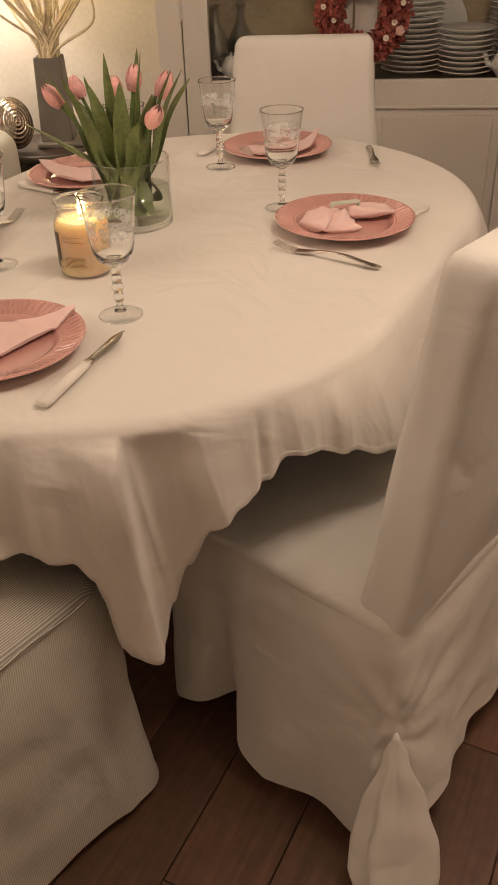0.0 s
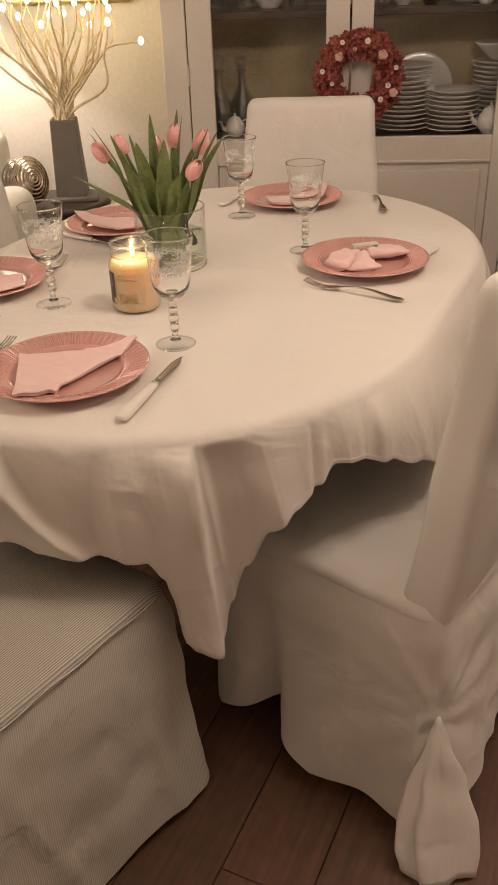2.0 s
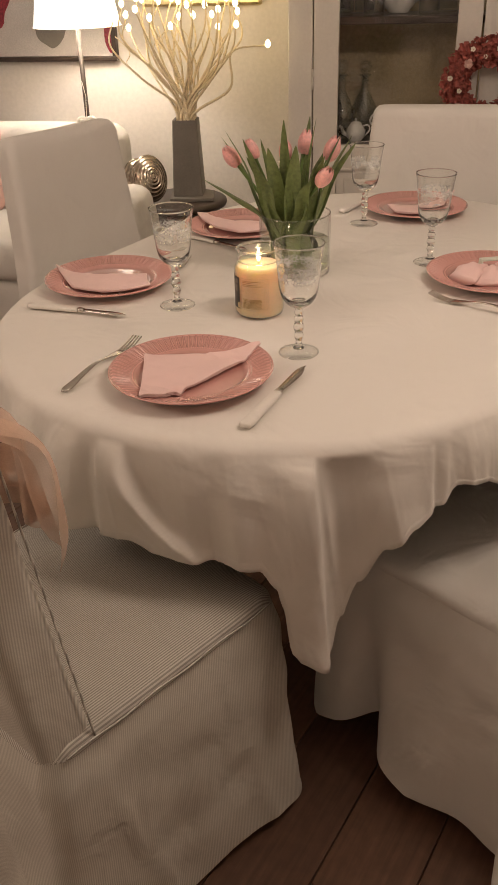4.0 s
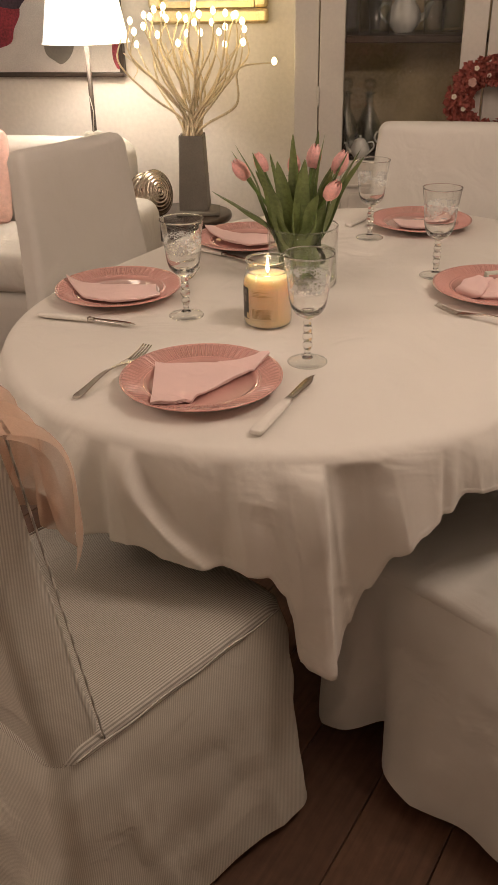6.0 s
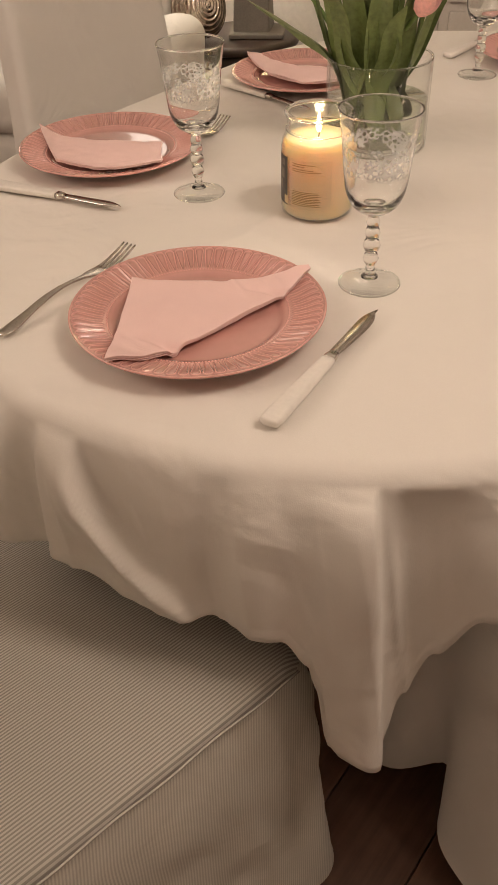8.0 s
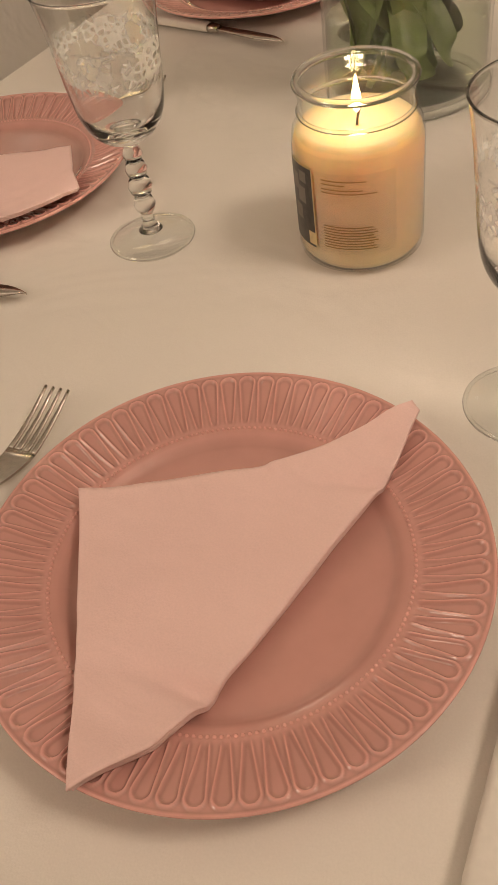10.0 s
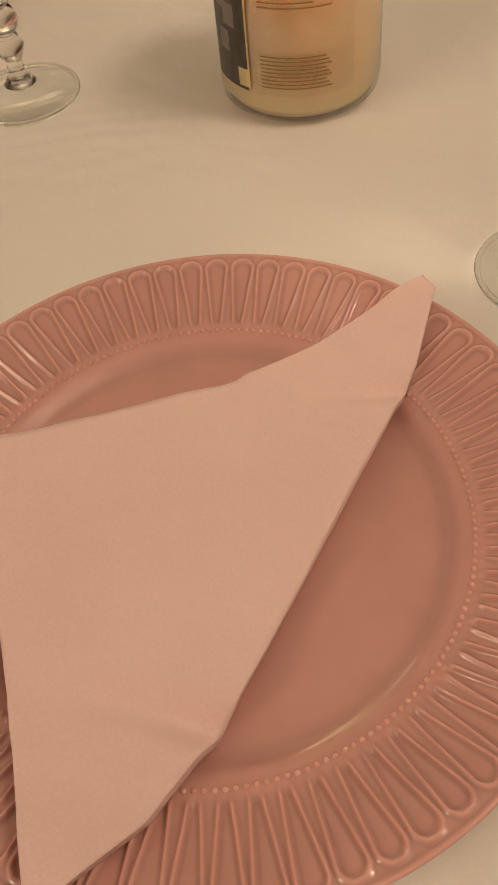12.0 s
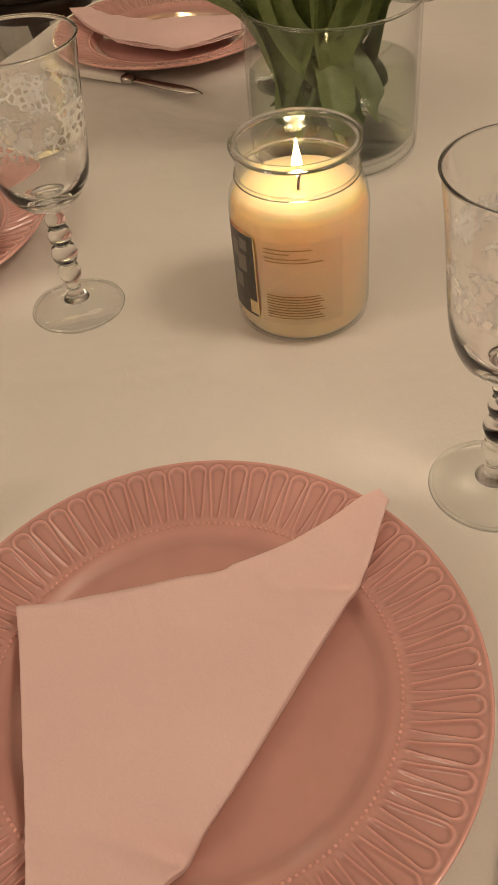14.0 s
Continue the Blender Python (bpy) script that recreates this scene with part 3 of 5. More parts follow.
WHITE_LABEL = "dining chair in a loose white cotton slipcover"
chair(pose(-0.350, 0.880, 0, rz=-31), "dining chair in a loose grey pinstriped slipcover", TICKING, seed=1.0, piping=True, seat_z=0.492, flare=0.018)
chair(pose(0.318, 1.212, 0, rz=55), WHITE_LABEL + ", corners gathered", COTTON, seed=2.3, w=0.48, h=0.98, flare=0.022, lift=0.022, tuck=(0.098, 0.075, 0.036), pleats=((-0.250, -0.250, -0.785), (0.250, -0.250, 0.785)))
chair(pose(0.154, 2.29, 0, rz=180), WHITE_LABEL + ", before the cabinet", COTTON, seed=4.1)
chair(pose(-0.612, 2.013, 0, rz=-117), WHITE_LABEL + ", beside the sofa", COTTON, seed=6.2)

# ---- table ware ----
CLOTH_Z = 0.7575
BEAD_R = 0.0942


def plate_height(r):
    return lerp_table([(0, 0.0082), (0.083, 0.0064), (0.0925, 0.0112), (0.0965, 0.0122), (0.1310, 0.0205)], r)


def plate_mesh():
    """A coupe plate whose rim carries long, round-ended flutes outlined by raised ribs."""
    petals, per = 68, 26
    cols = petals * per
    radii = [0.01, 0.02, 0.03, 0.04, 0.05, 0.06, 0.069, 0.076, 0.081, 0.084, 0.087, 0.090, 0.0925, 0.0945, 0.0958] + [0.0968 + 0.0330 * i / 36 for i in range(37)]
    verts, faces = [(0, 0, plate_height(0))], []
    pitch = 2 * math.pi / petals
    for r in radii:
        for i in range(cols):
            a = pitch * ((i % per) / per - 0.5)
            x = abs(a * r)
            z = plate_height(r)
            if r > 0.0965:
                rc, cap = 0.1236, 0.0045
                half = 0.0019 + (cap - 0.0019) * min(1, max(0, (r - 0.098) / (rc - 0.098)))
                d = x - half if r < rc else math.hypot(x, r - rc) - cap
                fade = min(1, (r - 0.0965) / 0.003)
                z += fade * (0.0013 * math.exp(-(d / 0.00085) ** 2) - 0.0007 * min(1, max(0.0, -d / 0.0016)))
            b = 2 * math.pi * i / cols
            verts.append((r * math.cos(b), r * math.sin(b), z))
    under = [(0.1306, 0.0211), (0.1314, 0.0213), (0.1320, 0.0207), (0.1321, 0.0197), (0.1312, 0.0183), (0.118, 0.0145), (0.097, 0.0070), (0.078, 0.0025), (0.064, 0.0018), (0.062, 0.0), (0.057, 0.0), (0.055, 0.0022)]
    for r, z in under:
        for i in range(cols):
            b = 2 * math.pi * i / cols
            verts.append((r * math.cos(b), r * math.sin(b), z))
    verts.append((0, 0, 0.0022))
    rows = len(radii) + len(under)
    for i in range(cols):
        faces.append((0, 1 + i, 1 + (i + 1) % cols))
    for k in range(rows - 1):
        p, q = 1 + k * cols, 1 + (k + 1) * cols
        for i in range(cols):
            j = (i + 1) % cols
            faces.append((p + i, q + i, q + j, p + j))
    p, last = 1 + (rows - 1) * cols, len(verts) - 1
    for i in range(cols):
        faces.append((p + i, last, p + (i + 1) % cols))
    me = bpy.data.meshes.new("plate_body")
    me.from_pydata(verts, [], faces)
    bm = bmesh.new()
    bm.from_mesh(me)
    bpy.data.meshes.remove(me)
    return bm


def bead_mesh():
    bm = bmesh.new()
    for k in range(190):
        a = 2 * math.pi * k / 190
        turned([(0.0012, -0.0005), (0.0011, 0.0003), (0.0007, 0.0008), (0, 0.0010)], 8, bm, (BEAD_R * math.cos(a), BEAD_R * math.sin(a), plate_height(BEAD_R)))
    return bm


PLATES = ((-0.213, 1.112), (-0.497, 1.530), (-0.303, 1.948), (0.110, 2.170), (0.279, 1.650))
plate = thing("dinner_plate", Matrix.Translation((*PLATES[0], CLOTH_Z)), "pink glazed dinner plate with a fluted rim and beaded ring", "plate", "pink plates on the table")
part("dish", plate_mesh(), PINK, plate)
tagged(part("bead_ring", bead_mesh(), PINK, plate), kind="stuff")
for k, (x, y) in enumerate(PLATES[1:]):
    copy_thing(plate, pose(x, y, CLOTH_Z, 0, 0, 13 * k + 7))


def napkin(outline, centre, label, seed=0, lift=0.0, layers=3, creases=()):
    """A folded paper napkin: layers of one outline that lie across the plate."""
    nap = thing("napkin", Matrix.Translation((*centre, CLOTH_Z)), label, "napkin", "pink paper napkins")
    for layer in range(layers):
        bm = bmesh.new()
        mid = Vector((sum(p[0] for p in outline) / len(outline), sum(p[1] for p in outline) / len(outline)))
        k = 1.0 - 0.010 * (layers - 1 - layer)
        vs = [bm.verts.new((mid.x + (x - mid.x) * k - centre[0], mid.y + (y - mid.y) * k - centre[1] - 0.0006 * (layers - 1 - layer), 0)) for x, y in outline]
        f = bm.faces.new(vs)
        bmesh.ops.triangulate(bm, faces=[f])
        for cuts in (2, 2, 1, 1):
            bmesh.ops.subdivide_edges(bm, edges=bm.edges[:], cuts=cuts, use_grid_fill=True)
        for v in bm.verts:
            r = math.hypot(v.co.x, v.co.y)
            sag = plate_height(0.09) + 0.0045 + (plate_height(min(r, 0.13)) - plate_height(0.09)) * (0.95 if r > 0.09 else 0.25)
            for (ax, ay), (bx, by), amp, wid in creases:
                t = max(0.0, min(1.0, ((v.co.x - ax) * (bx - ax) + (v.co.y - ay) * (by - ay)) / ((bx - ax) ** 2 + (by - ay) ** 2)))
                dd = math.hypot(v.co.x - ax - t * (bx - ax), v.co.y - ay - t * (by - ay))
                sag += amp * (1 - 0.7 * t) * math.exp(-(dd / wid) ** 2)
            v.co.z = sag + 0.0017 * layer + lift + 0.0022 * noise.noise((v.co.x * 22 + seed, v.co.y * 22, layer * 0.3)) + 0.0009 * noise.noise((v.co.x * 70, v.co.y * 70, seed))
        if sum(f.normal.z for f in bm.faces) < 0:
            bmesh.ops.reverse_faces(bm, faces=bm.faces[:])
        ob = part("fold", bm, PAPER, nap)
        s = ob.modifiers.new("thickness", "SOLIDIFY")
        s.thickness, s.offset = 0.0012, -1
    return nap


napkin([(-0.302, 1.150), (-0.266, 1.157), (-0.23, 1.165), (-0.200, 1.171), (-0.160, 1.191), (-0.121, 1.214), (-0.117, 1.206), (-0.130, 1.170), (-0.168, 1.104), (-0.205, 1.040), (-0.230, 1.008), (-0.259, 0.984), (-0.278, 1.056)],
       PLATES[0], "pink paper napkin folded to a kite shape on the plate", 1.0, creases=(((0.004, -0.078), (-0.032, -0.066), -0.0075, 0.006), ((0.078, 0.050), (0.040, 0.048), -0.0055, 0.005), ((0.018, 0.058), (0.045, 0.030), 0.002, 0.004)))
napkin([(-0.622, 1.552), (-0.53, 1.530), (-0.421, 1.548), (-0.405, 1.50), (-0.385, 1.458), (-0.437, 1.417), (-0.545, 1.450)], PLATES[1], "pink paper napkin folded to a kite shape on the plate", 3.0, 0.003)
napkin([(-0.424, 1.985), (-0.402, 2.000), (-0.32, 1.955), (-0.21, 1.955), (-0.205, 1.90), (-0.285, 1.862), (-0.36, 1.905)], PLATES[2], "pink paper napkin folded to a kite shape on the plate", 5.0, 0.004)
napkin([(0.040, 2.155), (0.062, 2.085), (0.15, 2.085), (0.19, 2.15), (0.21, 2.285), (0.165, 2.20), (0.115, 2.155)], PLATES[3], "pink paper napkin folded loosely on the plate", 7.0, 0.003)


def crumple(points, widths, heights, seed, n=20):
    """A soft, flattened and wrinkled roll of paper along points."""
    pts = smooth_line(points, 6)
    rings = []
    for i, p in enumerate(pts):
        f = i / (len(pts) - 1)
        w, h = lerp_table(widths, f), lerp_table(heights, f)
        d = (pts[min(i + 1, len(pts) - 1)] - pts[max(i - 1, 0)]).normalized()
        s = Vector((d.y, -d.x, 0)).normalized()
        ring = []
        for k in range(n):
            a = 2 * math.pi * k / n
            q = 1 + 0.30 * noise.noise((math.cos(a) * 1.6, math.sin(a) * 1.6, f * 4 + seed)) + 0.12 * math.sin(3 * a + seed + 3 * f)
            ring.append(p + s * (w * math.cos(a) * q) + Vector((0, 0, h * (1 + math.sin(a)) * q)))
        rings.append(ring)
    return loft(rings)


def ringed_napkin():
    cx, cy = PLATES[4]
    z = 0.0075
    nap = thing("napkin", Matrix.Translation((cx, cy, CLOTH_Z)), "pink paper napkin drawn through a pale ring", "napkin", "pink paper napkins")
    part("tail", crumple([(-0.062, -0.055, z), (-0.045, -0.03, z), (-0.015, 0.005, z)], [(0, 0.030), (0.6, 0.024), (1, 0.012)], [(0, 0.009), (0.5, 0.017), (1, 0.011)], 1.0), PAPER, nap)
    part("tail", crumple([(-0.005, -0.062, z), (-0.008, -0.03, z), (-0.005, 0.005, z)], [(0, 0.034), (0.6, 0.022), (1, 0.012)], [(0, 0.006), (0.5, 0.013), (1, 0.011)], 2.0), PAPER, nap)
    part("tail", crumple([(0.005, 0.012, z + 0.002), (0.045, 0.025, z + 0.004), (0.085, 0.045, z + 0.008)], [(0, 0.012), (0.5, 0.034), (1, 0.026)], [(0, 0.011), (0.5, 0.010), (1, 0.004)], 4.0), PAPER, nap)
    ring = thing("napkin_ring", pose(cx, cy + 0.012, CLOTH_Z + 0.0085, 0, 0, 20), "pale mint rectangular napkin ring", "napkin ring")
    bm = bmesh.new()
    for (sx, sz, px, pz) in ((0.056, 0.004, 0, 0.002), (0.056, 0.004, 0, 0.032), (0.004, 0.026, -0.026, 0.017), (0.004, 0.026, 0.026, 0.017)):
        block(sx, 0.016, sz, (px, 0, pz), 0.0008, 1, bm)
    part("band", bm, MINT, ring, smooth=False)


ringed_napkin()


def goblet_mesh():
    foot = [(0, 0.0), (0.033, 0.0), (0.0338, 0.0012), (0.032, 0.0024), (0.020, 0.0045), (0.010, 0.0085), (0, 0.0085)]
    out = [(0, 0.0086), (0.0096, 0.0088), (0.0055, 0.014), (0.0048, 0.022)]
    for zc, rb in ((0.031, 0.0085), (0.046, 0.0095), (0.060, 0.0085), (0.072, 0.0075)):
        out += [(0.0055, zc - rb * 0.85), (rb * 0.85, zc - rb * 0.5), (rb, zc), (rb * 0.85, zc + rb * 0.5), (0.0055, zc + rb * 0.85)]
    stem = out + [(0.0075, 0.081), (0.013, 0.0838), (0.009, 0.0872), (0, 0.0875)]
    curve = smooth_line([(0.0130, 0.0850, 0), (0.0185, 0.0870, 0), (0.0255, 0.0945, 0), (0.0305, 0.106, 0), (0.0332, 0.122, 0), (0.0352, 0.142, 0), (0.0376, 0.165, 0), (0.0396, 0.179, 0), (0.0414, 0.1893, 0)], 6)
    out = [(0, 0.0880), (0.0095, 0.0876), (0.0118, 0.0860)] + [(p.x, p.y) for p in curve]
    wall = smooth_line([(0.0408, 0.1893, 0), (0.0390, 0.179, 0), (0.0370, 0.165, 0), (0.0345, 0.142, 0), (0.0324, 0.122, 0), (0.0294, 0.1075, 0), (0.0240, 0.0985, 0), (0.015, 0.0940, 0), (0.006, 0.0928, 0)], 6)
    inn = [(0.0412, 0.1897), (0.0410, 0.1897)] + [(p.x, p.y) for p in wall] + [(0, 0.0926)]
    return turned(stem, 40), turned(out + inn, 56), turned(foot, 56)


GLASSES = ((-0.0575, 1.236), (-0.323, 1.427), (-0.0115, 2.040), (0.153, 1.750), (-0.165, 1.80))
goblet = thing("wine_goblet", Matrix.Translation((*GLASSES[0], CLOTH_Z)), "clear stemmed goblet with etched florals and a beaded stem", "glass", "stemmed goblets on the table")
stem_bm, bowl_bm, foot_bm = goblet_mesh()
part("foot", foot_bm, SOLID, goblet)
def glass_ring(radius, height, thick, owner, name):
    """A rounded lip of solid glass."""
    ring = [(radius + thick * math.cos(2 * math.pi * i / 10), height + thick * math.sin(2 * math.pi * i / 10)) for i in range(11)]
    ob = part(name, turned(ring, 56), GLASS, owner)
    ob.visible_shadow = False


glass_ring(0.0412, 0.1895, 0.0008, goblet, "lip")
glass_ring(0.0328, 0.0016, 0.0014, goblet, "foot_rim")
bowl_ob = part("bowl", bowl_bm, ETCHED, goblet, "thin bowl etched with florals")
bowl_ob.visible_shadow = False
stem_ob = part("stem", stem_bm, GLASS, goblet, "stem of glass beads on a round foot")
stem_ob.visible_shadow = False
for k, (x, y) in enumerate(GLASSES[1:]):
    copy_thing(goblet, pose(x, y, CLOTH_Z, 0, 0, 70 * k + 40))


def knife(end, tip, label="table knife with a white handle and steel blade"):
    e, t = Vector((*end, 0)), Vector((*tip, 0))
    long = (t - e).length
    k = thing("table_knife", Matrix.Translation((end[0], end[1], CLOTH_Z + 0.0005)) @ pose(0, 0, 0, 0, 0, math.degrees(math.atan2((t - e).y, (t - e).x))), label, "knife", "table knives")
    hl = long * 0.52
    rings = []
    for f, w, h in ((0, 0.006, 0.003), (0.02, 0.0095, 0.0042), (0.12, 0.0105, 0.0048), (0.6, 0.0088, 0.0046), (0.95, 0.0075, 0.0042), (1, 0.0068, 0.0036)):
        rings.append([(f * hl, x, z + 0.0048) for x, z in rounded(w, h, min(w, h) * 0.85, 4, 2)])
    part("handle", loft(rings), HANDLE, k, "white resin handle")
    part("bolster", loft([[(hl + dx, x, z + 0.0048) for x, z in rounded(w, w * 0.62, w * 0.5, 3, 2)] for dx, w in ((0, 0.0066), (0.006, 0.0062), (0.012, 0.005))]), STEEL, k)
    bm = bmesh.new()
    n = 14
    rows = []
    for i in range(n + 1):
        f = i / n
        x = hl + 0.010 + (long - hl - 0.010) * f
        top = 0.0055 + 0.0005 * f - (0.0085 * max(0, (f - 0.7) / 0.3) ** 2)
        low = -0.0048 - 0.0048 * math.sin(min(1, f * 1.3) * math.pi * 0.5) + 0.0105 * max(0, (f - 0.62) / 0.38) ** 2.2
        low = min(low, top - 0.0006)
        rows.append([(x, low, 0.0048), (x, (low + top) / 2, 0.0056), (x, top, 0.0058), (x, top, 0.0042), (x, (low + top) / 2, 0.0042)])
    part("blade", loft(rows), STEEL, k, "polished steel blade")
    return k


def fork(end, tines, label="stainless steel table fork"):
    e, t = Vector((*end, 0)), Vector((*tines, 0))
    long = (t - e).length
    k = thing("table_fork", Matrix.Translation((end[0], end[1], CLOTH_Z + 0.0003)) @ pose(0, 0, 0, 0, 0, math.degrees(math.atan2((t - e).y, (t - e).x))), label, "fork", "table forks")

    def arch(f):
        return 0.0012 + 0.010 * math.sin(math.pi * min(1, max(0, (f - 0.05) / 0.75))) ** 1.5 + 0.011 * max(0, (f - 0.72) / 0.28) ** 2

    rings = []
    for i in range(25):
        f = i / 24 * 0.78
        w = lerp_table([(0, 0.0026), (0.01, 0.0058), (0.06, 0.0076), (0.25, 0.0052), (0.5, 0.0030), (0.6, 0.0034), (0.68, 0.0085), (0.74, 0.0102), (0.78, 0.0104)], f)
        rings.append([(f * long, x, z + arch(f)) for x, z in rounded(w, 0.0013, 0.0010, 3, 2)])
    part("handle", loft(rings), STEEL, k)
    for j in range(4):
        y = (j - 1.5) * 0.0057
        rings = []
        for i in range(9):
            f = 0.775 + 0.225 * i / 8
            w = 0.0021 - 0.0011 * (i / 8)
            rings.append([(f * long, y + x, z + arch(f)) for x, z in rounded(w, 0.0010, 0.0008, 2, 1)])
        part("tine", loft(rings), STEEL, k)
    return k


knife((-0.095, 0.957), (-0.039, 1.172))
knife((-0.612, 1.381), (-0.403, 1.353))
knife((-0.440, 1.893), (-0.253, 1.780))
knife((-0.075, 2.135), (0.012, 2.330))
knife((0.436, 1.748), (0.345, 1.600))
fork((-0.402, 1.033), (-0.344, 1.240))
fork((0.343, 1.440), (0.157, 1.530))
fork((0.330, 2.225), (0.346, 2.035))
fork((-0.41, 1.505), (-0.374, 1.70))

# candle in a jar
CANDLE = (-0.158, 1.413)
candle = thing("jar_candle", Matrix.Translation((*CANDLE, CLOTH_Z)), "lit yellow candle in a glass jar with a printed label", "candle")
jar = part("jar", turned([(0, 0.0), (0.040, 0.0), (0.0445, 0.003), (0.0455, 0.009), (0.0455, 0.084), (0.0440, 0.093), (0.0400, 0.100), (0.0385, 0.104), (0.0385, 0.117), (0.0402, 0.119), (0.0408, 0.1225), (0.0398, 0.1255),
                    (0.0378, 0.1255), (0.0366, 0.122), (0.0366, 0.104), (0.0380, 0.0995), (0.0415, 0.092), (0.0450, 0.084), (0.0450, 0.010), (0.042, 0.0025), (0, 0.0022)], 64), SOLID, candle, "clear glass jar")
part("wax", turned([(0, 0.0030), (0.041, 0.0035), (0.0447, 0.009), (0.0447, 0.083), (0.0425, 0.0905), (0.0385, 0.0945), (0.034, 0.0915), (0.012, 0.0905), (0, 0.0905)], 56), WAX, candle, "yellow wax, molten on top")
glass_ring(0.0392, 0.1235, 0.0028, candle, "jar_lip")
glass_ring(0.0388, 0.1045, 0.0016, candle, "jar_neck_ring")
wick = part("wick", tube(smooth_line([(0, 0, 0.090), (0.0005, 0, 0.096), (0.002, 0.0005, 0.102)], 4), 0.0009, 6), BLACK, candle)
part("flame", turned([(0, 0.099), (0.0022, 0.1015), (0.0034, 0.105), (0.0032, 0.110), (0.0020, 0.116), (0.0008, 0.122), (0, 0.125)], 16), FLAME, candle)


def patch(a0, a1, z0, z1, r, n=14):
    return loft([[(r * math.cos(radians(a0 + (a1 - a0) * i / n)), r * math.sin(radians(a0 + (a1 - a0) * i / n)), z) for i in range(n + 1)] for z in (z0, z1)], closed=False)


label_part = part("label", patch(-126, -55, 0.018, 0.079, 0.04575), LABEL, candle, "amber paper label")
picture = part("label_picture", patch(-168, -130, 0.018, 0.079, 0.04575), BLACK, candle, "dark photographic label front")
part("label_border", patch(-130.5, -129, 0.018, 0.079, 0.0459, 3), GOLD, picture)
part("label_border", patch(-168, -131, 0.0782, 0.0790, 0.0459, 8), GOLD, picture)
for a0, a1, za, zb in ((-160, -150, 0.058, 0.070), (-152, -140, 0.050, 0.062), (-148, -138, 0.066, 0.074), (-158, -147, 0.036, 0.047)):
    part("label_bloom", patch(a0, a1, za, zb, 0.04585, 6), GREYCLAY, picture)
part("gold_dot", patch(-139, -129, 0.020, 0.030, 0.0459, 6), GOLD, picture)
for z, w in ((0.0735, 26), (0.0708, 14), (0.0672, 24), (0.0647, 32)):
    part("print_line", patch(-120, -120 + w * 1.5, z, z + 0.0008, 0.0459), INK, label_part)
for i in range(9):
    part("print_line", patch(-120, -72 - 2 * (i % 3), 0.0225 + i * 0.0021, 0.0233 + i * 0.0021, 0.0459), INK, label_part)
point("candle_light", (CANDLE[0], CANDLE[1], CLOTH_Z + 0.116), 0.13, (1.0, 0.78, 0.48), 0.006)

# vase of tulips
VASE = (-0.138, 1.668)
vase = thing("flower_vase", Matrix.Translation((VASE[0] + 0.011, VASE[1] - 0.012, CLOTH_Z)), "clear cylindrical glass vase half full of water", "vase")
cylinder = part("cylinder", turned([(0, 0.0), (0.068, 0.0), (0.073, 0.002), (0.074, 0.006), (0.074, 0.124), (0.0732, 0.1265), (0.0722, 0.1262), (0.0713, 0.124), (0.0713, 0.018), (0.069, 0.0145), (0, 0.0135)], 64), THIN, vase)
glass_ring(0.0727, 0.1255, 0.0014, vase, "vase_lip")
glass_ring(0.0690, 0.0060, 0.0042, vase, "vase_base_ring")
WATER = thin_glass("vase_water", (0.90, 0.94, 0.86), 0.02)
water = part("water", turned([(0, 0.0145), (0.0685, 0.0150), (0.0708, 0.019), (0.0708, 0.070), (0, 0.0695)], 48), WATER, vase)
water.visible_shadow = False

bouquet = thing("tulip_bouquet", Matrix.Translation((*VASE, CLOTH_Z)), "bunch of half-closed pink tulips with long green leaves", "flowers")
rng = random.Random(5)


def bud_mesh(tilt, size):
    bm = bmesh.new()
    for ring_i, (count, scale_w) in enumerate(((3, 0.86), (3, 1.0))):
        for k in range(count):
            a0 = 2 * math.pi * (k / count) + ring_i * math.pi / 3 + 0.3
            rows = []
            for i in range(11):
                f = i / 10
                r = size * scale_w * 0.33 * math.sin(math.pi * min(1, 0.18 + f * 0.74)) ** 0.8
                half = 1.15 * (math.sin(math.pi * min(1, 0.25 + 0.75 * f)) ** 0.7 if f < 1 else 0.02)
                rows.append([Vector((r * math.cos(a0 + half * t), r * math.sin(a0 + half * t), size * f * (1.0 - 0.04 * abs(t)) + 0.001 * math.sin(9 * t))) for t in (-1, -0.5, 0, 0.5, 1)])
            loft(rows, closed=False, bm=bm)
    bmesh.ops.transform(bm, matrix=tilt, verts=bm.verts)
    return bm


BUDS = ((-0.108, -0.01, 0.220, 0.047), (-0.078, 0.03, 0.226, 0.043), (-0.018, 0.055, 0.218, 0.043), (0.026, 0.01, 0.242, 0.047), (0.074, 0.02, 0.228, 0.050), (0.066, -0.05, 0.194, 0.048), (0.02, -0.055, 0.20, 0.04))
for k, (dx, dy, z, size) in enumerate(BUDS[:6]):
    a = rng.uniform(0, 6.28)
    foot = Vector((0.045 * math.cos(a) - dx * 0.25, 0.045 * math.sin(a) - dy * 0.25, 0.022))
    head = Vector((dx, dy, z))
    mid = Vector((dx * 0.42, dy * 0.42, 0.13))
    line = smooth_line([foot, mid, head], 8)
    flower = part("tulip", tube(line, 0.0033, 8), STEM, bouquet, "green tulip stem")
    up = (line[-1] - line[-3]).normalized()
    tilt = Matrix.Translation(head - up * 0.003) @ up.to_track_quat("Z", "Y").to_matrix().to_4x4()
    part("blossom", bud_mesh(tilt, size), PETAL, flower, "half-closed pink blossom")


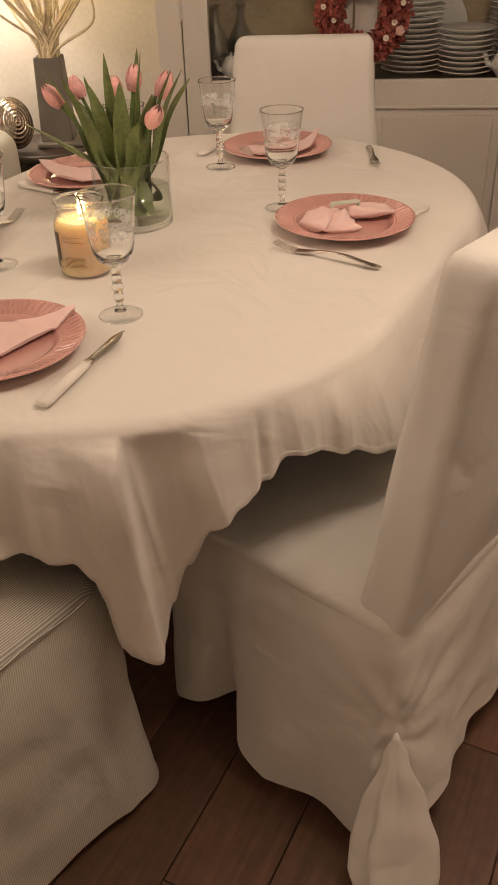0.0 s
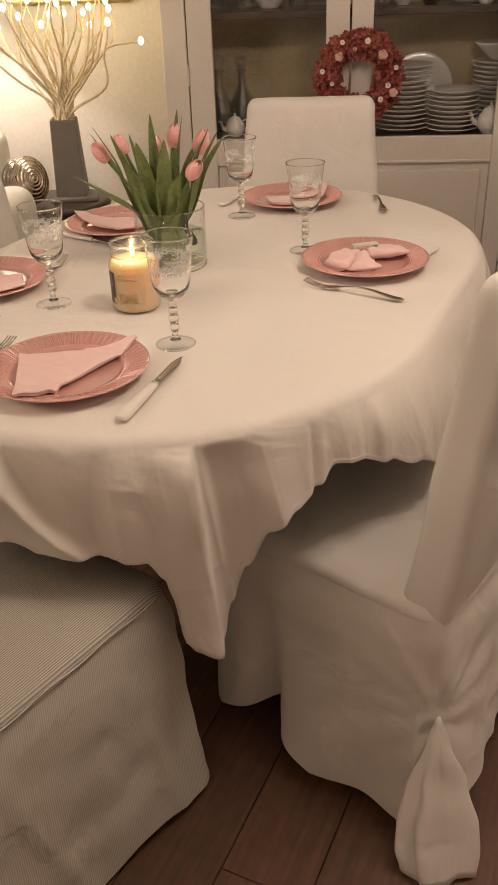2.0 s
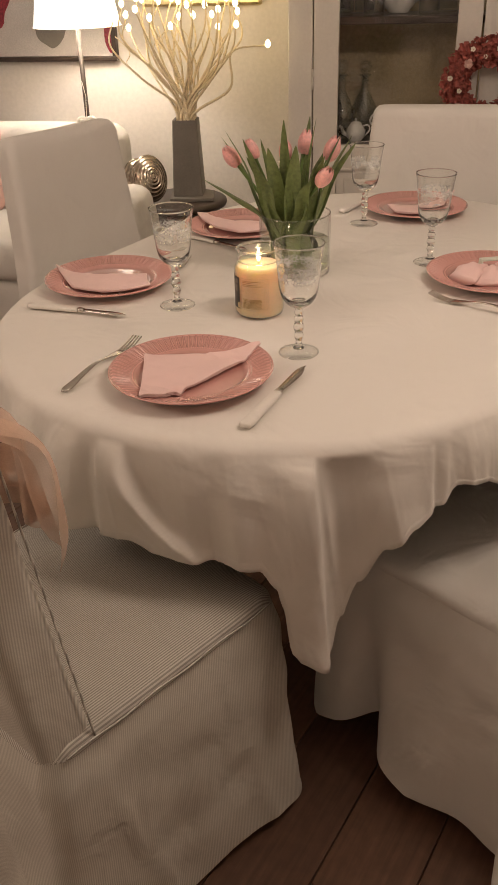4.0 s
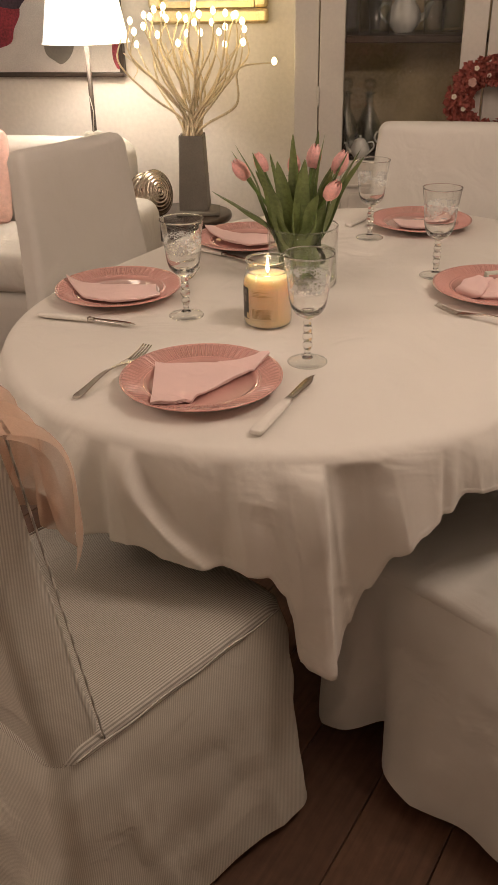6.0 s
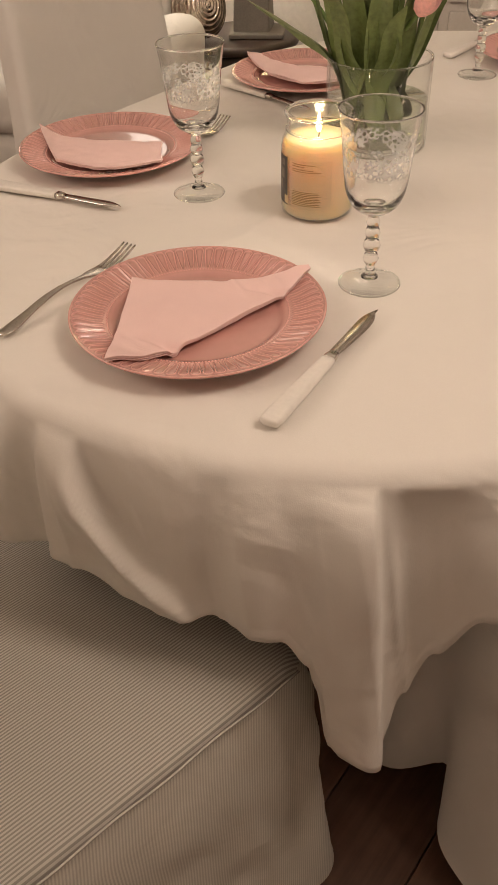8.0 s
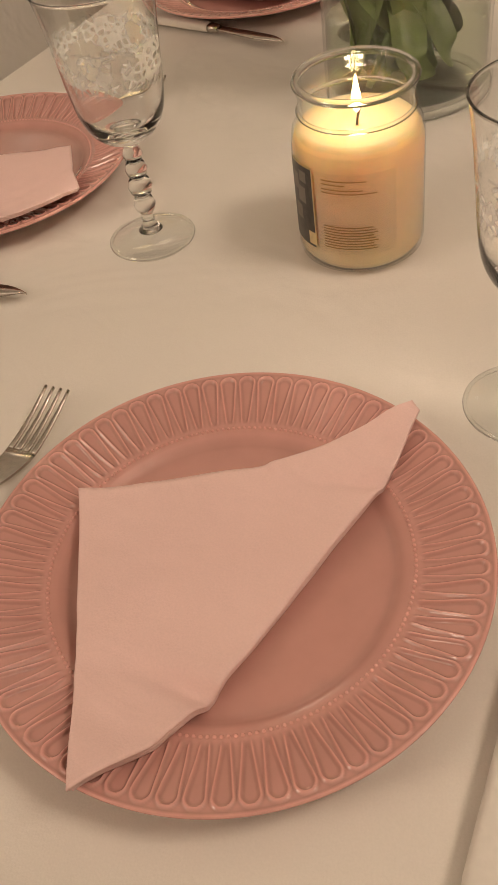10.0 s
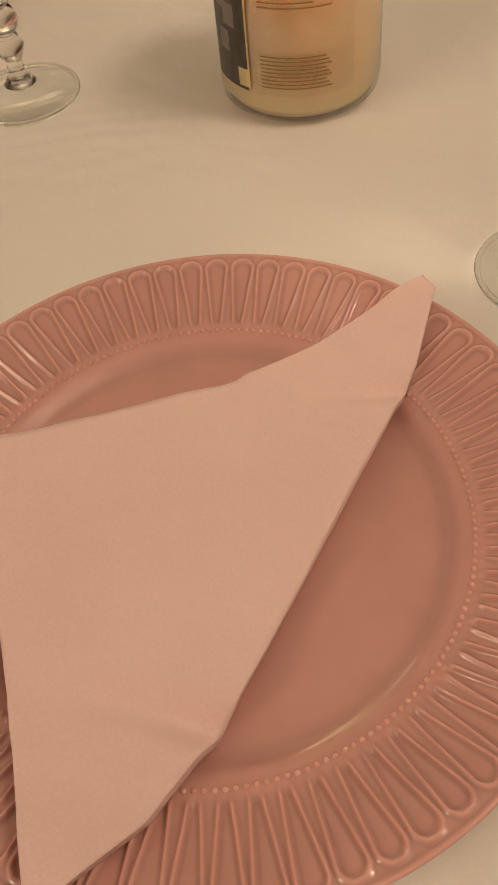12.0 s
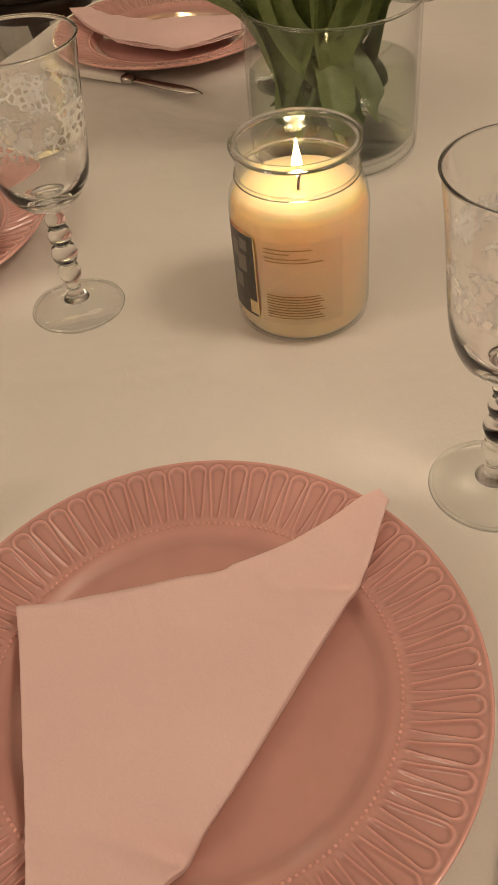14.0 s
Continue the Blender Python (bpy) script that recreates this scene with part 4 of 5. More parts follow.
def leaf_mesh(points, width, fold=0.35, twist=0.0):
    pts = smooth_line(points, 7)
    n = len(pts) - 1
    rows = []
    for i, p in enumerate(pts):
        f = i / n
        d = (pts[min(i + 1, n)] - pts[max(i - 1, 0)]).normalized()
        out = Vector((p.x, p.y, 0.02))
        s = d.cross(out).normalized() if d.cross(out).length > 1e-4 else Vector((1, 0, 0))
        s = Matrix.Rotation(twist * f, 3, d) @ s
        nrm = s.cross(d).normalized()
        w = width * (math.sin(math.pi * (0.12 + 0.88 * f) ** 0.9) ** 0.75 if f < 1 else 0.01) + 0.0006
        rows.append([p + s * (w * t) + nrm * (fold * w * abs(t)) for t in (-1, -0.5, 0, 0.5, 1)])
    return loft(rows, closed=False)


LEAVES = (((-0.175, -0.04, 0.185), 0.021, 0.03), ((-0.145, 0.02, 0.255), 0.013, 0.1), ((-0.125, -0.03, 0.275), 0.014, 0.0), ((-0.085, -0.055, 0.265), 0.017, 0.1), ((-0.060, 0.0, 0.255), 0.018, -0.1),
          ((-0.035, -0.06, 0.250), 0.019, 0.2), ((-0.005, -0.05, 0.300), 0.015, -0.1), ((0.02, -0.06, 0.255), 0.019, 0.0), ((0.035, 0.03, 0.295), 0.014, 0.1), ((0.055, -0.03, 0.300), 0.013, 0.2),
          ((0.075, -0.055, 0.235), 0.018, 0.0), ((0.10, 0.0, 0.265), 0.014, -0.1), ((0.125, -0.03, 0.270), 0.016, 0.0), ((0.128, 0.03, 0.245), 0.013, 0.2), ((-0.02, 0.07, 0.24), 0.018, 0.0), ((-0.10, 0.05, 0.21), 0.016, 0.0), ((0.06, 0.06, 0.22), 0.016, 0.0),
          ((-0.055, -0.075, 0.215), 0.017, 0.1), ((0.05, -0.07, 0.19), 0.016, -0.2))
for (dx, dy, z), w, tw in LEAVES:
    z += 0.012
    foot = Vector((-dx * 0.05 + rng.uniform(-0.035, 0.035), rng.uniform(-0.035, 0.035), 0.024))
    part("leaf", leaf_mesh([foot, (max(-0.052, min(0.052, dx * 0.45)), dy * 0.5, 0.118), (dx * 0.66, dy * 0.78, 0.125 + (z - 0.125) * 0.55), (dx, dy, z)], w * 0.92, 0.35, tw * 3), LEAF, bouquet)
for a in (0.5, 5.6, 5.0):
    part("leaf", leaf_mesh([(0.0, 0.0, 0.10), (0.035 * math.cos(a), 0.035 * math.sin(a), 0.075), (0.058 * math.cos(a), 0.058 * math.sin(a), 0.045), (0.052 * math.cos(a + 0.5), 0.052 * math.sin(a + 0.5), 0.025)], 0.015), LEAF, bouquet)

# ---- glazed cabinet ----
CF, CB = 3.173, 3.54
cabinet = thing("display_cabinet", Matrix.Translation((0.318, CF, 0)), "tall white painted cabinet with two glazed doors", "cabinet")
CX = 0.318


def cab(name, xa, xb, ya, yb, za, zb, mat=PAINT, parent=None, bevel=0.003, label=""):
    return part(name, block(xb - xa, yb - ya, zb - za, ((xa + xb) / 2 - CX, (ya + yb) / 2 - CF, (za + zb) / 2), bevel), mat, parent or cabinet, label, smooth=False)


cab("side", -0.375, -0.350, CF + 0.004, CB, 0, 2.2)
cab("side", 1.000, 1.025, CF + 0.004, CB, 0, 2.2)
cab("post", -0.378, -0.292, CF, CF + 0.025, 0, 2.2)
cab("post", 0.871, 1.028, CF, CF + 0.025, 0, 2.2)
cab("top", -0.40, 1.05, CF - 0.03, CB, 2.2, 2.26)
cab("plinth", -0.29, 0.869, CF + 0.01, CF + 0.03, 0, 0.09)
cab("back", -0.349, 0.999, CB - 0.02, CB - 0.004, 0.09, 2.19, INSIDE, label="brown backing inside the cabinet")
cab("inner_side", -0.349, -0.337, CF + 0.03, CB - 0.021, 0.09, 2.19, INSIDE)
cab("inner_side", 0.987, 0.999, CF + 0.03, CB - 0.021, 0.09, 2.19, INSIDE)
cab("base_board", -0.335, 0.985, CF + 0.03, CB - 0.021, 0.705, 0.725, DARKWOOD)
cab("shelf", -0.335, 0.985, CF + 0.06, CB - 0.021, 1.125, 1.150, DARKWOOD)
cab("shelf", -0.335, 0.985, CF + 0.06, CB - 0.021, 1.52, 1.545, DARKWOOD)
for xa, xb, ga, gb in ((-0.287, 0.279, -0.200, 0.198), (0.286, 0.865, 0.360, 0.800)):
    door = cab("door", xa, ga, CF - 0.004, CF + 0.022, 0.10, 2.18)
    cab("stile", gb, xb, CF - 0.004, CF + 0.022, 0.10, 2.18, parent=door)
    for za, zb in ((0.645, 0.733), (2.08, 2.18), (0.10, 0.19)):
        cab("rail", ga + 0.0005, gb - 0.0005, CF - 0.003, CF + 0.021, za, zb, parent=door)
    cab("moulding", ga + 0.0005, gb - 0.0005, CF - 0.007, CF - 0.0025, 0.640, 0.650, parent=door, bevel=0.002)
    cab("panel", ga + 0.0005, gb - 0.0005, CF + 0.006, CF + 0.016, 0.19, 0.645, parent=door)
    cab("raised_panel", ga + 0.03, gb - 0.03, CF + 0.001, CF + 0.008, 0.22, 0.615, parent=door, bevel=0.006)
    pane = cab("pane", ga - 0.004, gb + 0.004, CF + 0.008, CF + 0.011, 0.729, 2.084, THIN, door, 0, "clear glass pane")
    pane.visible_shadow = False
    hx = xa - 0.002 if xa < 0 else xb + 0.002
    for z in (0.30, 0.955, 1.9):
        part("hinge", turned([(0, -0.035), (0.0045, -0.035), (0.0045, -0.012), (0.0036, -0.011), (0.0036, 0.011), (0.0045, 0.012), (0.0045, 0.035), (0, 0.035)], 12, at=(hx - CX, -0.006, z)), PAINT, door)


def stand(name, profile, at, mat, label, category, n=32, body="body"):
    t = thing(name, Matrix.Translation(at), label, category)
    part(body, turned(profile, n), mat, t)
    return t


def dish_stack(at, r, count, pitch, label, group):
    prof = [(0, 0.0), (r * 0.55, 0.0), (r * 0.62, 0.003), (r * 0.98, 0.014), (r, 0.0165), (r * 0.97, 0.0175), (r * 0.62, 0.006), (0, 0.005)]
    first = tagged(link("china_plate", turned(prof, 40), CHINA), label, "plate", group)
    first.matrix_basis = Matrix.Translation(at)
    for k in range(1, count):
        copy_thing(first, pose(at[0] + rng.uniform(-0.002, 0.002), at[1] + rng.uniform(-0.002, 0.002), at[2] + pitch * k))


BASE = 0.7255
dish_stack((0.49, 3.36, BASE), 0.105, 14, 0.0165, "white china dinner plate stacked in the cabinet", "tall stack of china plates")
dish_stack((0.67, 3.315, BASE), 0.098, 9, 0.0165, "white china dinner plate stacked in the cabinet", "middle stack of china plates")
dish_stack((0.845, 3.425, BASE), 0.095, 14, 0.0165, "white china dinner plate stacked in the cabinet", "side stack of china plates")
dish_stack((0.70, 3.37, 1.1505), 0.075, 5, 0.0095, "small white china saucer stacked on the shelf", "stack of saucers")
stand("serving_bowl", [(0, 0), (0.04, 0), (0.045, 0.006), (0.09, 0.05), (0.10, 0.06), (0.096, 0.061), (0.04, 0.012), (0, 0.01)], (0.845, 3.425, BASE + 0.0165 * 13 + 0.018), CHINA, "white china serving bowl on stacked plates", "bowl")
platter = thing("oval_platter", pose(0.56, 3.478, BASE + 0.002, 78, 0, 0), "large white platter leaning against the cabinet back", "platter")
part("dish", turned([(0, 0.004), (0.09, 0.004), (0.125, 0.014), (0.128, 0.016), (0.124, 0.018), (0.09, 0.009), (0, 0.008)], 48, at=(0, 0.13, 0)), CHINA, platter)


def pot(at, size, label, spout=0.0, handle=True, mat=CHINA, turn=0.0, lid=True):
    """A bellied pot with lid, spout and handle."""
    t = thing("teapot", Matrix.Translation(at) @ pose(0, 0, 0, 0, 0, turn), label, "teapot")
    s = size
    part("body", turned([(0, 0), (0.45 * s, 0), (0.48 * s, 0.05 * s), (0.78 * s, 0.4 * s), (0.82 * s, 0.75 * s), (0.66 * s, 1.15 * s), (0.5 * s, 1.35 * s), (0.5 * s, 1.42 * s), (0.45 * s, 1.42 * s), (0, 1.30 * s)], 32), mat, t)
    if lid:
        lp = part("lid", turned([(0.47 * s, 1.42 * s), (0.4 * s, 1.52 * s), (0.1 * s, 1.62 * s), (0.07 * s, 1.66 * s), (0.12 * s, 1.74 * s), (0.1 * s, 1.82 * s), (0, 1.84 * s)], 28), mat, t)
    if spout:
        part("spout", tube(smooth_line([(0.7 * s, 0, 0.55 * s), (1.05 * s, 0, 0.75 * s), (1.2 * s, 0, 1.15 * s), (1.4 * s, 0, 1.3 * s)], 5), [0.17 * s] * 6 + [0.13 * s] * 5 + [0.1 * s] * 5, 12), mat, t)
    if handle:
        part("handle", tube(smooth_line([(-0.62 * s, 0, 1.2 * s), (-1.05 * s, 0, 1.25 * s), (-1.2 * s, 0, 0.85 * s), (-0.78 * s, 0, 0.4 * s)], 6), 0.065 * s, 8), mat, t)
    return t


pot((0.80, 3.25, BASE), 0.058, "white china coffee pot with a spout", 1, True, CHINA, 168)
pot((-0.02, 3.40, BASE), 0.062, "white china teapot on the lower shelf", 1, True, CHINA, 10)
pot((0.13, 3.42, BASE), 0.06, "white china sugar pot with a lid", 0, False, CHINA, 0)
pot((-0.14, 3.28, BASE), 0.045, "small round white china pot", 1, True, CHINA, 200)
pot((-0.01, 3.40, 1.1505), 0.075, "white china pitcher on the shelf", 1, True, CHINA, 15, False)
pot((0.565, 3.31, 1.1505), 0.045, "glass sugar pot with a lid", 0, True, BRASS, 0)
pot((0.75, 3.28, 1.1505), 0.042, "small white china cup on the shelf", 0, True, CHINA, 0, False)
pot((0.47, 3.36, 1.1505), 0.05, "small white china cup on the shelf", 0, True, CHINA, 20, False)
pot((0.40, 3.44, 1.1505), 0.055, "white china creamer on the shelf", 0, True, CHINA, 170, False)
TUMBLER = [(0, 0), (0.034, 0), (0.036, 0.004), (0.042, 0.13), (0.0405, 0.13), (0.034, 0.012), (0, 0.010)]
for x, y, k in ((-0.20, 3.30, 1.0), (-0.13, 3.38, 1.1), (-0.22, 3.43, 1.25), (-0.09, 3.27, 0.9), (0.10, 3.30, 1.0), (0.16, 3.42, 1.2), (0.37, 3.28, 0.9), (0.84, 3.33, 1.1)):
    stand("drinking_glass", [(r, z * k) for r, z in TUMBLER], (x, y, 1.1505), CUT, "clear drinking glass on the cabinet shelf", "glass", 24)
DECANTER = [(0, 0), (0.05, 0), (0.056, 0.01), (0.055, 0.09), (0.03, 0.14), (0.016, 0.17), (0.016, 0.215), (0.024, 0.222), (0.022, 0.225), (0.012, 0.215), (0.012, 0.17), (0.05, 0.09), (0.05, 0.012), (0, 0.010)]
for x, y, k in ((-0.205, 3.36, 1.0), (-0.125, 3.46, 0.95), (-0.26, 3.44, 1.15)):
    d = stand("decanter", [(r, z * k) for r, z in DECANTER], (x, y, BASE), CUT, "clear glass decanter with a ball stopper", "decanter", 28)
    part("stopper", turned([(0, 0.20 * k), (0.010, 0.215 * k), (0.011, 0.228 * k), (0.02, 0.240 * k), (0.024, 0.255 * k), (0.018, 0.272 * k), (0, 0.278 * k)], 20), CUT, d)
stand("glass_bowl", [(0, 0), (0.03, 0), (0.035, 0.006), (0.075, 0.06), (0.08, 0.075), (0.078, 0.075), (0.033, 0.010), (0, 0.008)], (-0.235, 3.27, BASE), CUT, "fluted clear glass bowl", "bowl")

# wreath on the door
WC = (0.312, 3.122, 0.944)
wreath = thing("flower_wreath", Matrix.Translation(WC), "wreath of dried red petals with pale rosettes and ivory blossoms", "wreath")
wr = random.Random(11)


def petal_at(bm, p, d, size):
    """One small cupped petal."""
    d = d.normalized()
    s = d.orthogonal().normalized()
    s = Matrix.Rotation(wr.uniform(0, 6.28), 3, d) @ s
    u = d.cross(s)
    tip = [p, p + (s * 0.5 + d * 0.25 + u * 0.45) * size, p + (s * 1.0 + d * 0.55) * size, p + (s * 0.5 + d * 0.25 - u * 0.45) * size]
    vs = [bm.verts.new(q) for q in tip] + [bm.verts.new(p + (s * 0.5 + d * 0.05) * size)]
    for a, b in ((0, 1), (1, 2), (2, 3), (3, 0)):
        bm.faces.new((vs[a], vs[b], vs[4]))


WR, WT = 0.108, 0.042
core = bmesh.new()
loft([[(math.cos(a) * (WR + 0.022 * math.cos(b)), 0.022 * math.sin(b), math.sin(a) * (WR + 0.022 * math.cos(b))) for b in [2 * math.pi * j / 10 for j in range(10)]] for a in [2 * math.pi * i / 40 for i in range(41)]], cap0=False, cap1=False, bm=core)
part("ring", core, RED, wreath)
bm = bmesh.new()
for k in range(1500):
    a, b = wr.uniform(0, 6.283), wr.uniform(-0.3, 3.45)
    t = WT * wr.uniform(0.55, 1.0)
    d = Vector((math.cos(a) * math.cos(b), -math.sin(b), math.sin(a) * math.cos(b)))
    p = Vector((math.cos(a) * WR, 0, math.sin(a) * WR)) + d * t
    petal_at(bm, p, d + Vector((wr.uniform(-0.5, 0.5), wr.uniform(-0.5, 0.5), wr.uniform(-0.5, 0.5))), wr.uniform(0.014, 0.026))
tagged(part("petals", bm, RED, wreath, "dried red petals", smooth=False), kind="stuff")
for a, r, size, mat in ((0.75, 0.106, 0.0170, ROSE), (2.35, 0.098, 0.0153, ROSE), (3.75, 0.111, 0.0145, ROSE), (5.9, 0.128, 0.0153, ROSE), (2.95, 0.128, 0.0091, IVORY), (1.35, 0.119, 0.0105, IVORY), (2.05, 0.128, 0.0084, IVORY), (6.05, 0.102, 0.0098, IVORY), (5.55, 0.102, 0.0098, IVORY), (0.25, 0.128, 0.0084, IVORY), (4.2, 0.102, 0.0091, IVORY), (1.75, 0.093, 0.0070, IVORY), (3.3, 0.093, 0.0084, IVORY)):
    bm = bmesh.new()
    p = Vector((math.cos(a) * r, -WT - 0.004, math.sin(a) * r))
    for ring_i in range(4 if mat is ROSE else 1):
        for k in range(5):
            q = 2 * math.pi * k / 5 + ring_i * 0.6
            rr_ = size * (1 - 0.22 * ring_i)
            d = Vector((math.cos(q), 0, math.sin(q)))
            e = Vector((-math.sin(q), 0, math.cos(q)))
            out = Vector((0, -1, 0))
            rows = [[p + out * (0.003 * ring_i) + d * (rr_ * 0.15) + e * (rr_ * w * 0.35) for w in (-1, 0, 1)], [p + out * (0.003 * ring_i + rr_ * 0.28 * (ring_i > 0)) + d * rr_ * 0.65 + e * (rr_ * w * 0.55) + out * (-0.15 * rr_ * abs(w)) for w in (-1, 0, 1)],
                    [p + out * (0.003 * ring_i + rr_ * 0.4 * (ring_i > 0)) + d * rr_ + e * (rr_ * w * 0.25) for w in (-1, 0, 1)]]
            loft(rows, closed=False, bm=bm)
    part("rosette" if mat is ROSE else "blossom", bm, mat, wreath, "pale pink rosette" if mat is ROSE else "small ivory blossom")
part("hook", tube([(0, 0.050, 0.10), (0, 0.030, 0.13), (0, 0.0, 0.12)], 0.002, 6), STEEL, wreath)

# ---- corner with lamp, twigs and pictures ----
side = thing("side_table", Matrix.Translation((-0.805, 3.17, 0)), "small round dark wooden side table", "table")
part("top", turned([(0, 0.495), (0.16, 0.495), (0.178, 0.502), (0.182, 0.512), (0.178, 0.522), (0.165, 0.527), (0, 0.527)], 56), DARKWOOD, side)
part("apron", turned([(0, 0.44), (0.14, 0.44), (0.15, 0.47), (0.155, 0.4945), (0, 0.4945)], 48), DARKWOOD, side)
part("pedestal", turned([(0, 0.05), (0.03, 0.05), (0.045, 0.10), (0.022, 0.18), (0.02, 0.34), (0.04, 0.4395), (0, 0.4395)], 24), DARKWOOD, side)
for k in range(3):
    a = 2 * math.pi * k / 3 + 0.5
    part("foot", tube(smooth_line([(0.01 * math.cos(a), 0.01 * math.sin(a), 0.09), (0.1 * math.cos(a), 0.1 * math.sin(a), 0.06), (0.16 * math.cos(a), 0.16 * math.sin(a), 0.014)], 5), 0.013, 10), DARKWOOD, side)
tray = tagged(link("tray", block(0.17, 0.13, 0.014, (0, 0, 0.007), 0.003), GREYCLAY, False), "flat grey tray under the twig vase", "tray")
tray.matrix_basis = pose(-0.755, 3.17, 0.5275, 0, 0, 12)

tv = thing("tall_vase", pose(-0.772, 3.19, 0.542, 0, 0, 8), "tall square grey ceramic vase", "vase")
part("body", loft([[(x * k, y * k, z) for x, y in rounded(0.054, 0.054, 0.006, 3, 2)] for z, k in ((0, 1.06), (0.01, 1.06), (0.27, 0.86), (0.275, 0.85), (0.275, 0.70), (0.05, 0.80))], cap1=True), GREYCLAY, tv, smooth=False)

twigs = thing("lit_twigs", Matrix.Translation((-0.772, 3.19, 0.56)), "pale willow twigs tipped with glowing fairy bulbs", "twig lights")
tr = random.Random(3)
TIPS = [(-0.225, 0.60), (-0.19, 0.645), (-0.165, 0.66), (-0.14, 0.655), (-0.11, 0.68), (-0.09, 0.60), (-0.075, 0.665), (-0.06, 0.69), (-0.02, 0.645), (0.01, 0.68), (0.04, 0.60), (0.055, 0.70), (0.075, 0.665), (0.09, 0.635),
        (0.115, 0.675), (0.14, 0.62), (0.165, 0.655), (0.185, 0.66), (0.215, 0.64), (0.22, 0.575), (-0.215, 0.56), (-0.03, 0.57), (0.125, 0.56), (-0.18, 0.61), (-0.125, 0.63), (-0.045, 0.655), (0.025, 0.635), (0.10, 0.60), (0.15, 0.665), (0.20, 0.61), (-0.10, 0.645), (0.0, 0.60)]
bulb_sites = []
for k, (dx, z) in enumerate(TIPS + [(0.335, 0.515)]):
    dy = tr.uniform(-0.12, 0.10)
    foot = Vector((tr.uniform(-0.03, 0.03), tr.uniform(-0.03, 0.03), 0.04))
    mouth = Vector((tr.uniform(-0.034, 0.034), tr.uniform(-0.034, 0.034), 0.26))
    knee = Vector((dx * 0.55 + tr.uniform(-0.03, 0.03), dy * 0.5, 0.26 + (z - 0.26) * 0.42))
    knee2 = Vector((dx * 0.95 + tr.uniform(-0.035, 0.035), dy * 0.85, 0.26 + (z - 0.26) * 0.74))
    if k == len(TIPS):
        knee2 = Vector((0.2, dy * 0.7, 0.49))
    line = smooth_line([foot, mouth, knee, knee2, (dx, dy, z)], 7)
    n = len(line)
    tw = part("twig", tube(line, [0.0062 - 0.0040 * i / n for i in range(n)], 7), BRANCH, twigs)
    if k % 3 == 0:
        q = line[int(n * 0.6)]
        part("side_twig", tube(smooth_line([q, q + Vector((tr.uniform(-0.03, 0.03), 0, 0.04)), q + Vector((tr.uniform(-0.06, 0.06), 0, 0.09))], 4), 0.0018, 6), BRANCH, tw)
    part("bulb", turned([(0, -0.009), (0.006, -0.006), (0.0095, 0.002), (0.008, 0.010), (0.003, 0.016), (0, 0.017)], 12, at=tuple(line[-1])), BULB, tw, "glowing warm bulb")
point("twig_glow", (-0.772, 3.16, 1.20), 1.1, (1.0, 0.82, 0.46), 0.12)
point("stray_glow", (-0.437, 3.21, 1.085), 0.3, (1.0, 0.75, 0.3), 0.02)

bell = thing("silver_shell_dish", pose(-0.895, 3.08, 0.527, 0, 0, 35), "ribbed antiqued silver moulds leaning on the side table", "ornament")
for k, (dx, tilt, size) in enumerate(((0.0, 72, 1.0), (-0.035, 80, 0.92))):
    prof = [(0, 0.03)]
    for i in range(1, 40):
        f = i / 39
        prof.append((0.086 * size * f, 0.055 * (1 - f * f) * size + 0.0022 * math.sin(f * 40)))
    prof += [(0.088 * size, -0.002), (0.082 * size, -0.002), (0, 0.02)]
    b = turned(prof, 40)
    bmesh.ops.transform(b, matrix=Matrix.Translation((dx, 0.03 * k, 0.092 * size)) @ Matrix.Rotation(radians(tilt), 4, "X") @ Matrix.Diagonal((0.78, 1.0, 1.0, 1.0)), verts=b.verts)
    part("mould", b, BRASS, bell)

lamp = thing("floor_lamp", Matrix.Translation((-1.165, 3.2, 0)), "slim dark floor lamp with a lit white shade", "lamp")
part("base", turned([(0, 0), (0.13, 0), (0.132, 0.012), (0.12, 0.02), (0.02, 0.03), (0, 0.03)], 40), DARKWOOD, lamp)
part("stem", turned([(0, 0.03), (0.009, 0.03), (0.009, 1.22), (0, 1.22)], 14), DARKWOOD, lamp)
SHADE_GLOW = glow("lit_shade", (1.0, 0.92, 0.80), 1.5)
shade = part("shade", turned([(0.162, 1.135), (0.158, 1.140), (0.105, 1.42), (0.103, 1.42), (0.156, 1.139), (0.160, 1.135)], 56), SHADE_GLOW, lamp, "white fabric shade, lit")
point("lamp_bulb", (-1.165, 3.2, 1.275), 10.0, (1.0, 0.91, 0.80), 0.03)
heart = thing("heart_ornament", pose(-1.150, 3.15, 0.80, 0, 0, 10), "white wicker heart hanging from the lamp stem", "ornament")
hp = [(0.0325 * (16 * math.sin(t) ** 3) / 16, 0, 0.035 * (13 * math.cos(t) - 5 * math.cos(2 * t) - 2 * math.cos(3 * t) - math.cos(4 * t)) / 16) for t in [2 * math.pi * i / 36 for i in range(37)]]
part("rim", tube(hp, 0.007, 8), PAINT, heart)
part("cord", tube([(0, 0, 0.02), (0.0, 0.03, 0.10), (-0.012, 0.044, 0.15)], 0.0015, 6), PAINT, heart)


